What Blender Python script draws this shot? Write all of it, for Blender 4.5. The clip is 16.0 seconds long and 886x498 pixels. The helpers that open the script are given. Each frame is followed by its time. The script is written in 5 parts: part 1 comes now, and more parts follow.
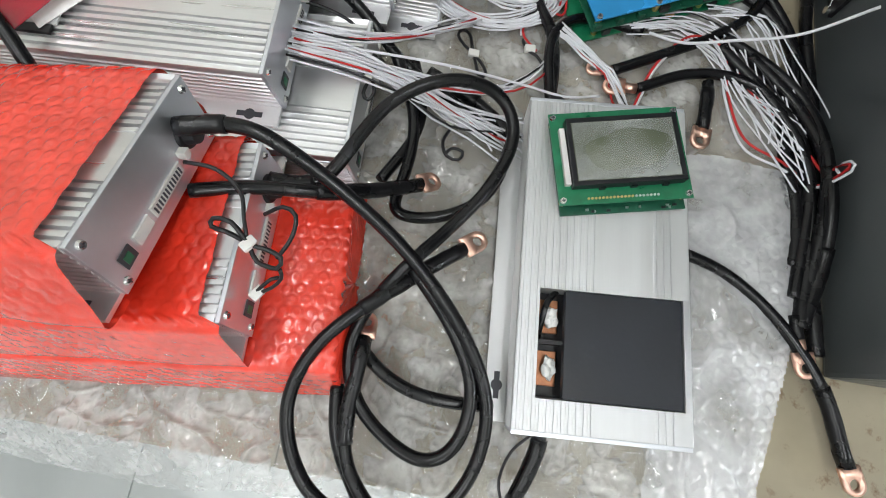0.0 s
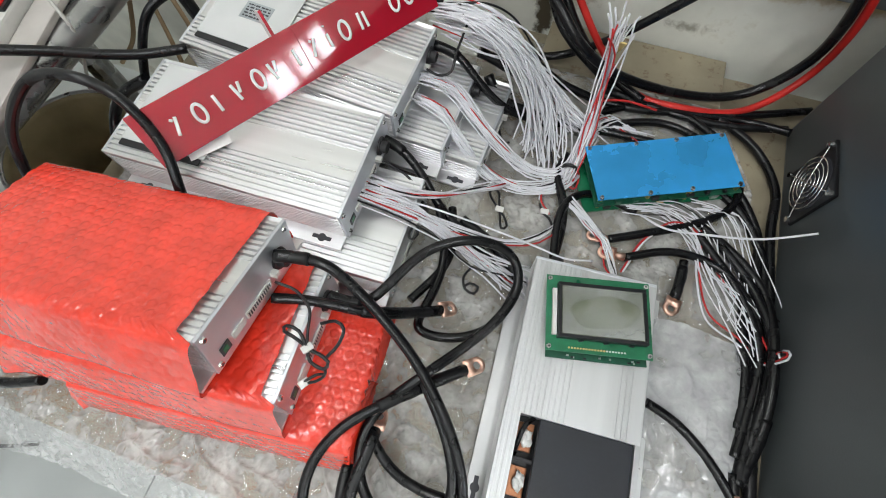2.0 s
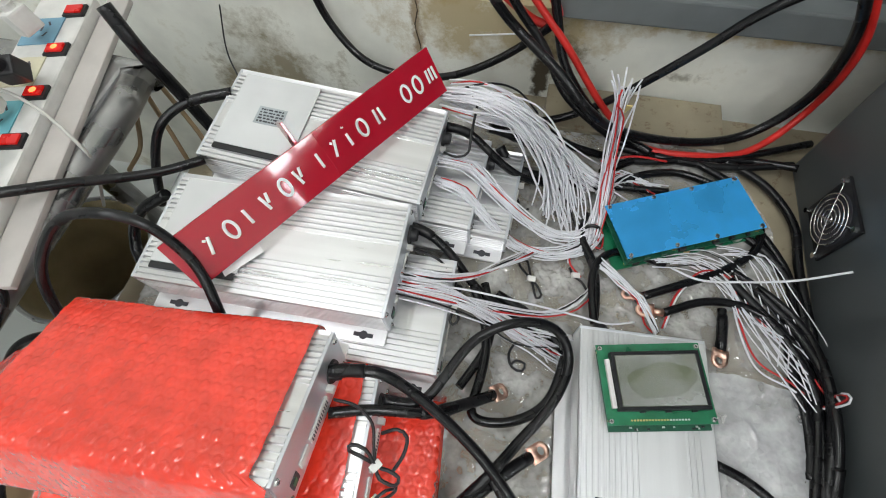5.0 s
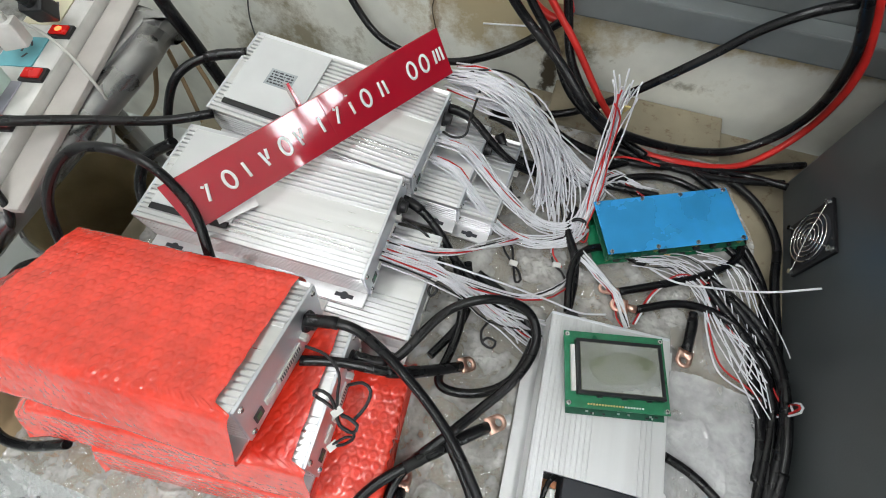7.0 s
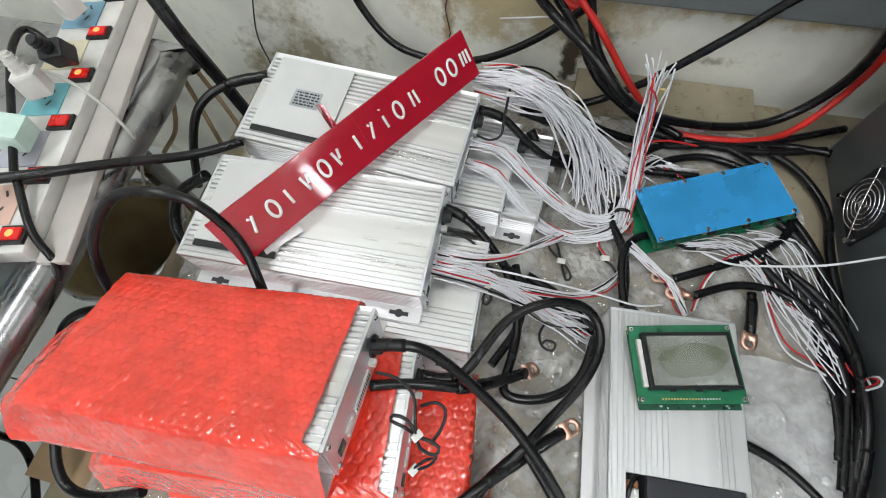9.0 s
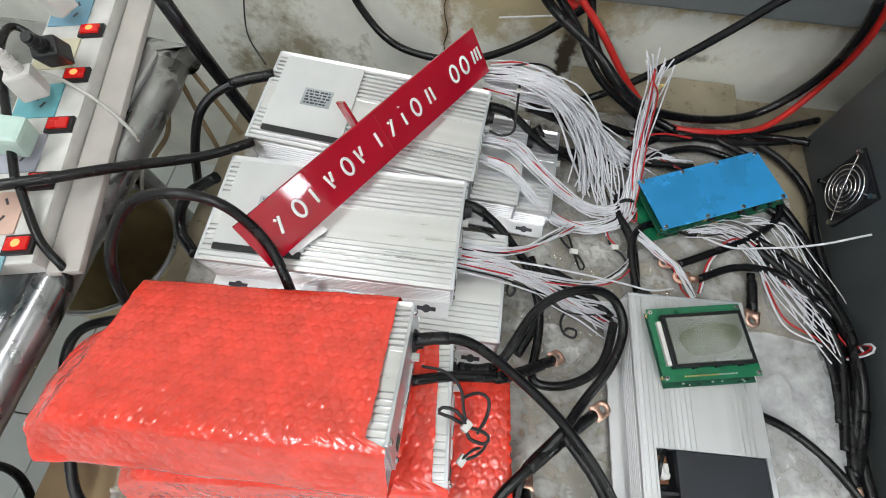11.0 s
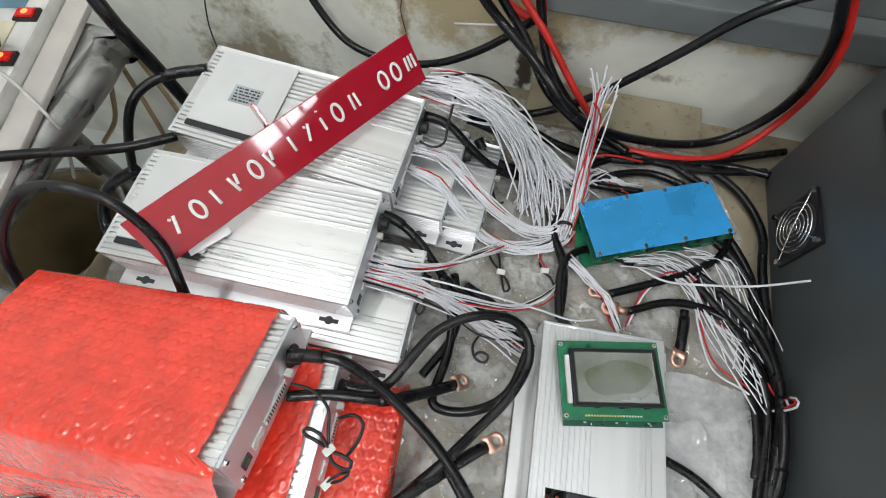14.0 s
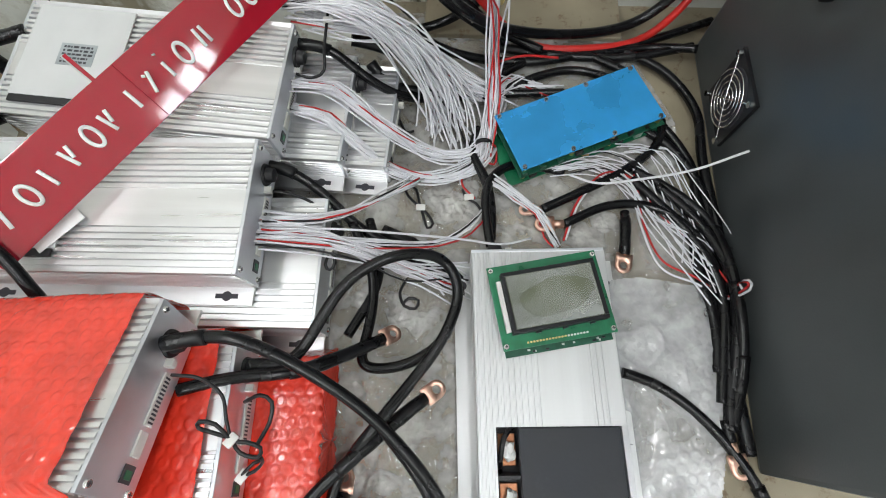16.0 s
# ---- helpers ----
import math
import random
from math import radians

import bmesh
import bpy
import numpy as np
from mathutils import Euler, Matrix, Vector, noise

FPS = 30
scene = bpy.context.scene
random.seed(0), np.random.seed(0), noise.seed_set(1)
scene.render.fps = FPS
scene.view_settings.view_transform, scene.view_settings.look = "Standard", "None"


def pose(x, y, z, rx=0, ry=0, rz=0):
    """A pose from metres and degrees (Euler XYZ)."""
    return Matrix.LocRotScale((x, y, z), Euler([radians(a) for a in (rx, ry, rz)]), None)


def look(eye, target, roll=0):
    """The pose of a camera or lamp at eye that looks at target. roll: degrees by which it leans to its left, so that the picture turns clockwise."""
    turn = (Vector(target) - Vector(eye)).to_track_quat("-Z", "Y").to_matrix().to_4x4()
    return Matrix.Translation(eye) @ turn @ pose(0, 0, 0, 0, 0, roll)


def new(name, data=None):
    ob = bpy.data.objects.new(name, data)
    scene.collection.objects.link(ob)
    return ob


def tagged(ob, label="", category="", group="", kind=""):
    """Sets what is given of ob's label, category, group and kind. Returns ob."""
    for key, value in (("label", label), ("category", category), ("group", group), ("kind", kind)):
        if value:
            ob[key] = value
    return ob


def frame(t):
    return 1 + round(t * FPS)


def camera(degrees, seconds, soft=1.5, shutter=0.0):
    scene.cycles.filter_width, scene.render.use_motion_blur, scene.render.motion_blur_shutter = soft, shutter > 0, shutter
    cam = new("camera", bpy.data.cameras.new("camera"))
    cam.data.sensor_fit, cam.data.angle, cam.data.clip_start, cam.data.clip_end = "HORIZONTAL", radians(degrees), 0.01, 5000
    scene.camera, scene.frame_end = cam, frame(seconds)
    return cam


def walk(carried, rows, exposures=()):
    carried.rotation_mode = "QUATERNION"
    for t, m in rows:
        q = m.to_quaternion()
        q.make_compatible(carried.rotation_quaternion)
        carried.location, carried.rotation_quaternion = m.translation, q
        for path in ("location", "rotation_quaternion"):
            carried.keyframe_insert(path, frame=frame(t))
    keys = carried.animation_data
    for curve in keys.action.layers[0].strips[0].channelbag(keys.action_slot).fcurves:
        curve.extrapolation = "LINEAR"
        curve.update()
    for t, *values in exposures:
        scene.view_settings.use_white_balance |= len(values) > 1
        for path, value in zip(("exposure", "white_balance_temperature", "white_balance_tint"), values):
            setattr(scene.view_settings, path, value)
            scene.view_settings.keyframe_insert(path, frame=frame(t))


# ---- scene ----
cam = camera(88.2, 16.0, soft=1.0)
PATH = [
    (0, (0.1336, 0.1792, 0.3514), (0.0296, 0.6361, -1.5929), -3.49),
    (0.5, (0.1327, 0.1757, 0.3829), (0.0039, 0.6785, -1.5485), -4.46),
    (1, (0.1294, 0.1805, 0.4059), (-0.0194, 0.7659, -1.5007), -1.30),
    (1.5, (0.1317, 0.1880, 0.4383), (-0.0697, 0.8488, -1.4386), -0.68),
    (2, (0.1349, 0.1994, 0.4553), (-0.1336, 0.9050, -1.3967), -1.79),
    (2.5, (0.1280, 0.2185, 0.4553), (-0.1839, 0.9342, -1.3860), -4.73),
    (3, (0.1121, 0.2248, 0.4720), (-0.2135, 0.9750, -1.3532), -8.02),
    (3.5, (0.0997, 0.2314, 0.4794), (-0.2147, 1.0207, -1.3312), -9.40),
    (5.8, (0.0741, 0.2278, 0.4724), (-0.1244, 1.0887, -1.3219), -1.33),
    (6, (0.0792, 0.2250, 0.4743), (-0.1195, 1.0813, -1.3221), 0.01),
    (6.5, (0.0950, 0.2199, 0.4857), (-0.1299, 1.0687, -1.3113), 0.95),
    (7, (0.1057, 0.2104, 0.4806), (-0.1748, 1.0325, -1.3209), -0.50),
    (7.5, (0.0916, 0.2054, 0.4810), (-0.2312, 1.0088, -1.3219), -2.64),
    (8, (0.0720, 0.1998, 0.4728), (-0.2584, 0.9852, -1.3366), -5.32),
    (8.5, (0.0594, 0.2083, 0.4790), (-0.2620, 0.9924, -1.3326), -8.30),
    (9, (0.0576, 0.2154, 0.4806), (-0.2340, 1.0070, -1.3328), -7.67),
    (9.2, (0.0564, 0.2153, 0.4787), (-0.2181, 1.0093, -1.3363), -6.65),
    (11.3, (-0.0044, 0.1937, 0.4846), (-0.1031, 1.0338, -1.3277), 1.89),
    (11.5, (-0.0045, 0.1936, 0.4837), (-0.0839, 1.0404, -1.3265), 2.85),
    (12, (0.0025, 0.1956, 0.4830), (-0.0605, 1.0555, -1.3216), 3.64),
    (12.5, (0.0171, 0.1971, 0.4768), (-0.0397, 1.0601, -1.3265), 4.24),
    (13, (0.0454, 0.2183, 0.4782), (-0.0442, 1.0620, -1.3329), 4.12),
    (13.5, (0.0821, 0.2409, 0.4849), (-0.0681, 1.0637, -1.3318), 2.92),
    (14, (0.0976, 0.2383, 0.4780), (-0.1081, 1.0401, -1.3427), -0.20),
    (14.5, (0.0784, 0.2371, 0.4754), (-0.1374, 1.0367, -1.3451), -7.41),
    (15, (0.0937, 0.2431, 0.4367), (-0.0807, 1.0010, -1.4059), -9.14),
    (15.5, (0.1377, 0.2487, 0.4191), (0.0200, 0.9419, -1.4533), -6.37),
    (16, (0.1558, 0.2488, 0.4198), (0.0709, 0.9037, -1.4680), -4.49),
]
walk(cam, [(t, look(eye, target, roll)) for t, eye, target, roll in PATH])

# ---- light ----
world = bpy.data.worlds.new("room_air")
scene.world = world
world.use_nodes = True
world.node_tree.nodes["Background"].inputs[0].default_value = (0.8, 0.9, 1.0, 1)
world.node_tree.nodes["Background"].inputs[1].default_value = 0.03
scene.view_settings.exposure = -0.04


def area_lamp(name, m, sx, sy, watts, colour):
    d = bpy.data.lights.new(name, "AREA")
    d.shape, d.size, d.size_y, d.energy, d.color = "RECTANGLE", sx, sy, watts, colour
    o = new(name, d)
    o.matrix_basis = m
    return o


TUBES = [(-0.75, 0.05), (0.50, -0.35), (-0.75, -1.35), (0.50, -1.75)]
for tx, ty in TUBES:
    area_lamp("tube_lamp", pose(tx, ty, 1.92), 0.16, 1.1, 11.0, (0.95, 0.98, 1.0))


# ---- materials ----
def mat(name, colour, rough=0.5, metal=0.0, vary=0.15, scale=40.0, bump=0.0, bscale=200.0, spec=0.5, coat=0.0, trans=0.0, emit=0.0, alpha=0.0, stretch=None, ior=1.45, dirt=None, dscale=8.0, dedge=0.55):
    m = bpy.data.materials.new(name)
    m.use_nodes = True
    t = m.node_tree
    b = t.nodes["Principled BSDF"]
    n, l = t.nodes.new, t.links.new
    b.inputs["Roughness"].default_value, b.inputs["Metallic"].default_value = rough, metal
    b.inputs["Specular IOR Level"].default_value, b.inputs["Coat Weight"].default_value = spec, coat
    b.inputs["Coat Roughness"].default_value = 0.03
    b.inputs["Transmission Weight"].default_value, b.inputs["IOR"].default_value = trans, ior
    co = n("ShaderNodeTexCoord").outputs["Object"]
    if stretch:
        mp = n("ShaderNodeMapping")
        mp.inputs["Scale"].default_value = stretch
        l(co, mp.inputs[0])
        co = mp.outputs[0]
    tex = n("ShaderNodeTexNoise")
    tex.inputs["Scale"].default_value, tex.inputs["Detail"].default_value = scale, 6
    l(co, tex.inputs["Vector"])
    ramp = n("ShaderNodeMapRange")
    ramp.inputs[1].default_value, ramp.inputs[2].default_value = 0.3, 0.7
    ramp.inputs[3].default_value, ramp.inputs[4].default_value = 1 - vary, 1 + vary * 0.6
    l(tex.outputs[0], ramp.inputs[0])
    mix = n("ShaderNodeMix")
    mix.data_type, mix.blend_type = "RGBA", "MULTIPLY"
    mix.inputs[0].default_value = 1
    mix.inputs[6].default_value = (*colour, 1)
    l(ramp.outputs[0], mix.inputs[7])
    out = mix.outputs[2]
    if dirt:
        dt = n("ShaderNodeTexNoise")
        dt.inputs["Scale"].default_value, dt.inputs["Detail"].default_value, dt.inputs["Roughness"].default_value = dscale, 9, 0.68
        l(n("ShaderNodeTexCoord").outputs["Object"], dt.inputs["Vector"])
        dr = n("ShaderNodeMapRange")
        dr.inputs[1].default_value, dr.inputs[2].default_value = dedge, dedge + 0.16
        l(dt.outputs[0], dr.inputs[0])
        dm = n("ShaderNodeMix")
        dm.data_type = "RGBA"
        l(dr.outputs[0], dm.inputs[0])
        l(out, dm.inputs[6])
        dm.inputs[7].default_value = (*dirt, 1)
        out = dm.outputs[2]
    l(out, b.inputs["Base Color"])
    rr = n("ShaderNodeMapRange")
    rr.inputs[1].default_value, rr.inputs[2].default_value = 0.3, 0.7
    rr.inputs[3].default_value, rr.inputs[4].default_value = max(rough - 0.08, 0.02), min(rough + 0.1, 1)
    l(tex.outputs[0], rr.inputs[0])
    l(rr.outputs[0], b.inputs["Roughness"])
    if bump:
        bt = n("ShaderNodeTexNoise")
        bt.inputs["Scale"].default_value, bt.inputs["Detail"].default_value = bscale, 4
        l(co, bt.inputs["Vector"])
        bn = n("ShaderNodeBump")
        bn.inputs["Strength"].default_value, bn.inputs["Distance"].default_value = bump, 0.001
        l(bt.outputs[0], bn.inputs["Height"])
        l(bn.outputs[0], b.inputs["Normal"])
    if emit:
        b.inputs["Emission Color"].default_value, b.inputs["Emission Strength"].default_value = (*colour, 1), emit
    if alpha:
        tr = n("ShaderNodeBsdfTransparent")
        sh = n("ShaderNodeMixShader")
        sh.inputs[0].default_value = alpha
        l(b.outputs[0], sh.inputs[1])
        l(tr.outputs[0], sh.inputs[2])
        l(sh.outputs[0], t.nodes["Material Output"].inputs[0])
    return m


ALU = mat("brushed_aluminium", (0.79, 0.79, 0.80), 0.33, 0.9, 0.10, 60, 0.08, 300, stretch=(0.06, 1, 1))
ALU_MATT = mat("matt_aluminium", (0.64, 0.645, 0.65), 0.5, 0.75, 0.10, 60, 0.1, 300, stretch=(0.06, 1, 1))
PLATE = mat("end_plate_aluminium", (0.70, 0.72, 0.76), 0.36, 0.85, 0.10, 30, 0.05, 400)
COVER = mat("white_cover_plate", (0.65, 0.66, 0.66), 0.45, 0.2, 0.05, 30)
STEEL = mat("stainless_steel", (0.40, 0.40, 0.405), 0.28, 1.0, 0.3, 20, 0.12, 60, dirt=(0.11, 0.10, 0.09), dscale=14, dedge=0.57)
CHROME = mat("chrome", (0.8, 0.8, 0.8), 0.15, 1.0, 0.1)
RUBBER = mat("black_cable_rubber", (0.006, 0.006, 0.007), 0.24, 0, 0.15, 25, 0.03, 500, spec=0.45)
SHRINK = mat("black_heat_shrink", (0.006, 0.006, 0.007), 0.28, 0, 0.3, 60, 0.25, 180, spec=0.4)
RED_RUBBER = mat("red_cable_rubber", (0.55, 0.02, 0.015), 0.4, 0, 0.2, 50)
RED_WIRE = mat("red_wire", (0.5, 0.02, 0.02), 0.4)
WHITE_WIRE = mat("white_wire", (0.72, 0.72, 0.76), 0.42, 0, 0.1, 80)
BLACK_WIRE = mat("black_wire", (0.012, 0.012, 0.013), 0.4)
GREY_WIRE = mat("grey_wire", (0.5, 0.49, 0.46), 0.45)
COPPER = mat("copper_lug", (0.90, 0.58, 0.46), 0.42, 1.0, 0.25, 90, 0.1, 200)
PCB = mat("green_circuit_board", (0.008, 0.16, 0.07), 0.35, 0, 0.25, 120, 0.1, 400, coat=0.3)
PCB_DARK = mat("dark_green_circuit_board", (0.01, 0.09, 0.05), 0.4, 0, 0.3, 150, 0.1, 400)
SCREEN = mat("display_glass", (0.10, 0.115, 0.07), 0.08, 0, 0.12, 14, spec=0.8, coat=1.0)
BEZEL = mat("black_bezel", (0.012, 0.013, 0.015), 0.35, 0.2, 0.2)
# Darker brown copper for the terminal tabs in the opening.
DARK_COPPER = mat("dark_brown_copper", (0.38, 0.17, 0.09), 0.4, 0.9, 0.4, 120, 0.2, 200)
GOLD = mat("gold_pins", (0.85, 0.6, 0.25), 0.3, 1.0)
SOLDER = mat("solder_tin", (0.75, 0.75, 0.74), 0.3, 1.0)
BLUE = mat("blue_film_plate", (0.045, 0.40, 0.86), 0.28, 0.3, 0.25, 16, 0.06, 40, coat=0.2)
SIGN_RED = mat("red_acrylic", (0.42, 0.006, 0.022), 0.04, 0, 0.08, 12, spec=0.6, coat=1.0)
SIGN_WHITE = mat("white_paint_marks", (0.85, 0.85, 0.85), 0.4)
CABINET = mat("dark_grey_powder_coat", (0.066, 0.074, 0.076), 0.36, 0, 0.12, 25, 0.1, 500, spec=0.7)
BLACK_PLASTIC = mat("black_plastic", (0.015, 0.015, 0.017), 0.45, 0, 0.2, 40, 0.1, 300)
LID = mat("black_lid_board", (0.016, 0.018, 0.024), 0.5, 0, 0.25, 30, 0.1, 300, dirt=(0.03, 0.033, 0.04), dscale=20, dedge=0.62)
WHITE_PLASTIC = mat("white_plastic", (0.66, 0.65, 0.62), 0.4)
PASTE = mat("white_silicone", (0.8, 0.8, 0.78), 0.5, 0, 0.1, 60, 0.4, 150)
TABLE = mat("worn_beige_board", (0.29, 0.25, 0.175), 0.5, 0, 0.35, 10, 0.2, 90, dirt=(0.11, 0.045, 0.012), dscale=60, dedge=0.575)
WALL = mat("stained_wall_paint", (0.78, 0.78, 0.71), 0.7, 0, 0.25, 9, 0.6, 45, dirt=(0.52, 0.48, 0.37), dscale=9, dedge=0.59)


def stain_or_shade(material, centre, radius, colour, scale, need, strong=1.0):
    """A ragged patch on a surface, stained or with shade painted in, densest at its centre."""
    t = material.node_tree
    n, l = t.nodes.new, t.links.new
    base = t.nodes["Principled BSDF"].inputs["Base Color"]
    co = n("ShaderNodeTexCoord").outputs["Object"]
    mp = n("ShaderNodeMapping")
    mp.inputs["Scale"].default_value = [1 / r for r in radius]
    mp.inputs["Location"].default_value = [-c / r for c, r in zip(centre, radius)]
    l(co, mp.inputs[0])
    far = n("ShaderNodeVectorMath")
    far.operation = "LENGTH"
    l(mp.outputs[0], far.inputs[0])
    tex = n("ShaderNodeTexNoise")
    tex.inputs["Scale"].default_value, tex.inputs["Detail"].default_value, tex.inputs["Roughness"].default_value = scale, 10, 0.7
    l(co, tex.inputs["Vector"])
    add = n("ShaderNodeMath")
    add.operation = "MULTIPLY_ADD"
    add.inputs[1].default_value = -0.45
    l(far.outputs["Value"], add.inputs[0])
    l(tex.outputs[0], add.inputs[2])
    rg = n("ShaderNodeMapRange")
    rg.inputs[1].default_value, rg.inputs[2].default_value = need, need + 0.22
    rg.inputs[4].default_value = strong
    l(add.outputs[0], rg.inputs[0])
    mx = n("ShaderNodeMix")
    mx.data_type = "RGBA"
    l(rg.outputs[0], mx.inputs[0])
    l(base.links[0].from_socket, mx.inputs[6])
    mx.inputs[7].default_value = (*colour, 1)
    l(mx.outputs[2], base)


stain_or_shade(WALL, (0.02, 0.735, 0.09), (0.19, 0.3, 0.09), (0.44, 0.35, 0.18), 24, 0.12, 0.85)
stain_or_shade(WALL, (0.33, 0.735, 0.11), (0.5, 0.3, 0.026), (0.44, 0.34, 0.17), 30, 0.16, 0.9)
# Brown stains low in the gap; the shade there is painted in as well.
stain_or_shade(WALL, (-0.33, 0.735, -0.10), (0.16, 0.3, 0.20), (0.22, 0.18, 0.10), 18, 0.15, 0.85)
stain_or_shade(WALL, (0.10, 0.735, 0.05), (0.08, 0.3, 0.08), (0.20, 0.16, 0.09), 46, 0.28, 0.9)
stain_or_shade(WALL, (0.086, 0.735, 0.012), (0.014, 0.3, 0.05), (0.07, 0.055, 0.035), 60, 0.0)
stain_or_shade(WALL, (-0.083, 0.735, 0.05), (0.012, 0.3, 0.2), (0.30, 0.20, 0.10), 70, 0.18, 0.8)
stain_or_shade(WALL, (0.26, 0.735, 0.035), (0.05, 0.3, 0.012), (0.30, 0.28, 0.22), 80, 0.22, 0.8)
PAINT_GREY = mat("grey_paint", (0.17, 0.185, 0.187), 0.5, 0, 0.2, 14, 0.2, 80, dirt=(0.25, 0.22, 0.17), dscale=9, dedge=0.66)
TILE = mat("white_floor_tile", (0.68, 0.71, 0.70), 0.2, 0, 0.06, 6)
GROUT = mat("dark_grout", (0.12, 0.12, 0.11), 0.8)
ROOM = mat("plain_room_paint", (0.7, 0.7, 0.68), 0.8, 0, 0.06, 3)
CARD = mat("brown_cardboard", (0.33, 0.23, 0.13), 0.8, 0, 0.2, 30, 0.2, 120)
PLANK = mat("dirty_white_plank", (0.48, 0.45, 0.42), 0.6, 0, 0.15, 18, 0.2, 70, dirt=(0.22, 0.18, 0.15), dscale=18, dedge=0.68)
LABEL = mat("grey_label_foil", (0.42, 0.46, 0.48), 0.4, 0.3)
INK = mat("dark_print_and_holes", (0.05, 0.05, 0.06), 0.5)
NEON = mat("lit_red_switch", (1.0, 0.16, 0.05), 0.3, emit=3.0)
# Every rocker gets a faint glow, those switched off included.
SWITCH = mat("faintly_glowing_red_switch", (0.5, 0.012, 0.01), 0.25, emit=0.35)
TUBE_GLOW = mat("lit_tube", (1.0, 1.0, 1.0), 0.5, emit=6.0)
DAYLIGHT = mat("daylight_sky", (0.9, 0.95, 1.0), 0.9, emit=10.0, vary=0.05, scale=1.5)
STAIN_DARK = mat("dark_brown_stain", (0.10, 0.075, 0.045), 0.8, 0, 0.5, 120, 0.5, 200)
STAIN_PALE = mat("pale_brown_stain", (0.60, 0.56, 0.43), 0.8, 0, 0.5, 60, 0.5, 150)
OLIVE = mat("dull_olive_enamel", (0.46, 0.38, 0.22), 0.5, 0, 0.3, 14, 0.2, 90)
MINT = mat("pale_mint_plastic", (0.55, 0.72, 0.66), 0.4)
TAPE = mat("yellow_tape", (0.75, 0.6, 0.25), 0.5)


def film(name, colour, rough, clear, bscale, bstr, crinkle, facets=0.0, fscale=90.0, shine=1.5, spec=0.7, tone=(0.8, 1.1), lean=0.3):
    """A glossy plastic film that lets part of the light through."""
    m = bpy.data.materials.new(name)
    m.use_nodes = True
    t = m.node_tree
    n, l = t.nodes.new, t.links.new
    b = t.nodes["Principled BSDF"]
    b.inputs["Base Color"].default_value = (*colour, 1)
    b.inputs["Roughness"].default_value, b.inputs["Specular IOR Level"].default_value = rough, spec
    b.inputs["Coat Weight"].default_value, b.inputs["Coat Roughness"].default_value = 1.0, 0.05
    b.inputs["Coat IOR"].default_value = shine
    co = n("ShaderNodeTexCoord").outputs["Object"]
    no = n("ShaderNodeTexNoise")
    no.inputs["Scale"].default_value, no.inputs["Detail"].default_value, no.inputs["Distortion"].default_value = bscale, 5, 1.2
    l(co, no.inputs["Vector"])
    n2 = n("ShaderNodeTexNoise")
    n2.inputs["Scale"].default_value, n2.inputs["Detail"].default_value = bscale * 0.22, 4
    l(co, n2.inputs["Vector"])
    add = n("ShaderNodeMath")
    add.operation = "MULTIPLY_ADD"
    add.inputs[1].default_value = crinkle
    l(n2.outputs[0], add.inputs[0])
    l(no.outputs[0], add.inputs[2])
    vo = n("ShaderNodeTexVoronoi")
    vo.inputs["Scale"].default_value = fscale
    warp = n("ShaderNodeMix")
    warp.data_type = "RGBA"
    warp.inputs[0].default_value = 0.008
    l(co, warp.inputs[6])
    l(n2.outputs[1], warp.inputs[7])
    l(warp.outputs[2], vo.inputs["Vector"])
    fold = n("ShaderNodeMath")
    fold.operation = "MULTIPLY_ADD"
    fold.inputs[1].default_value = facets
    l(vo.outputs["Distance"], fold.inputs[0])
    l(add.outputs[0], fold.inputs[2])
    bn = n("ShaderNodeBump")
    bn.inputs["Strength"].default_value, bn.inputs["Distance"].default_value = bstr, 0.001
    l(fold.outputs[0], bn.inputs["Height"])
    tilt, back = n("ShaderNodeVectorMath"), n("ShaderNodeVectorMath")
    tilt.operation, back.operation = "MULTIPLY_ADD", "NORMALIZE"
    centred = n("ShaderNodeVectorMath")
    centred.operation = "SUBTRACT"
    centred.inputs[1].default_value = (0.5, 0.5, 0.5)
    l(vo.outputs["Color"], centred.inputs[0])
    tilt.inputs[1].default_value = (lean, lean, lean)
    l(centred.outputs[0], tilt.inputs[0])
    l(bn.outputs[0], tilt.inputs[2])
    l(tilt.outputs[0], back.inputs[0])
    l(back.outputs[0], b.inputs["Normal"])
    l(back.outputs[0], b.inputs["Coat Normal"])
    vr = n("ShaderNodeMapRange")
    vr.inputs[1].default_value, vr.inputs[2].default_value = 0.35, 0.65
    vr.inputs[3].default_value, vr.inputs[4].default_value = tone
    l(n2.outputs[0], vr.inputs[0])
    mx = n("ShaderNodeMix")
    mx.data_type, mx.blend_type = "RGBA", "MULTIPLY"
    mx.inputs[0].default_value = 1
    mx.inputs[6].default_value = (*colour, 1)
    l(vr.outputs[0], mx.inputs[7])
    l(mx.outputs[2], b.inputs["Base Color"])
    tr, sh = n("ShaderNodeBsdfTransparent"), n("ShaderNodeMixShader")
    fac = n("ShaderNodeMapRange")
    fac.inputs[1].default_value, fac.inputs[2].default_value = 0.38, 0.62
    fac.inputs[3].default_value, fac.inputs[4].default_value = min(clear * 1.06, 1), clear * 0.72
    l(n2.outputs[0], fac.inputs[0])
    l(fac.outputs[0], sh.inputs[0])
    l(b.outputs[0], sh.inputs[1])
    l(tr.outputs[0], sh.inputs[2])
    l(sh.outputs[0], t.nodes["Material Output"].inputs[0])
    return m


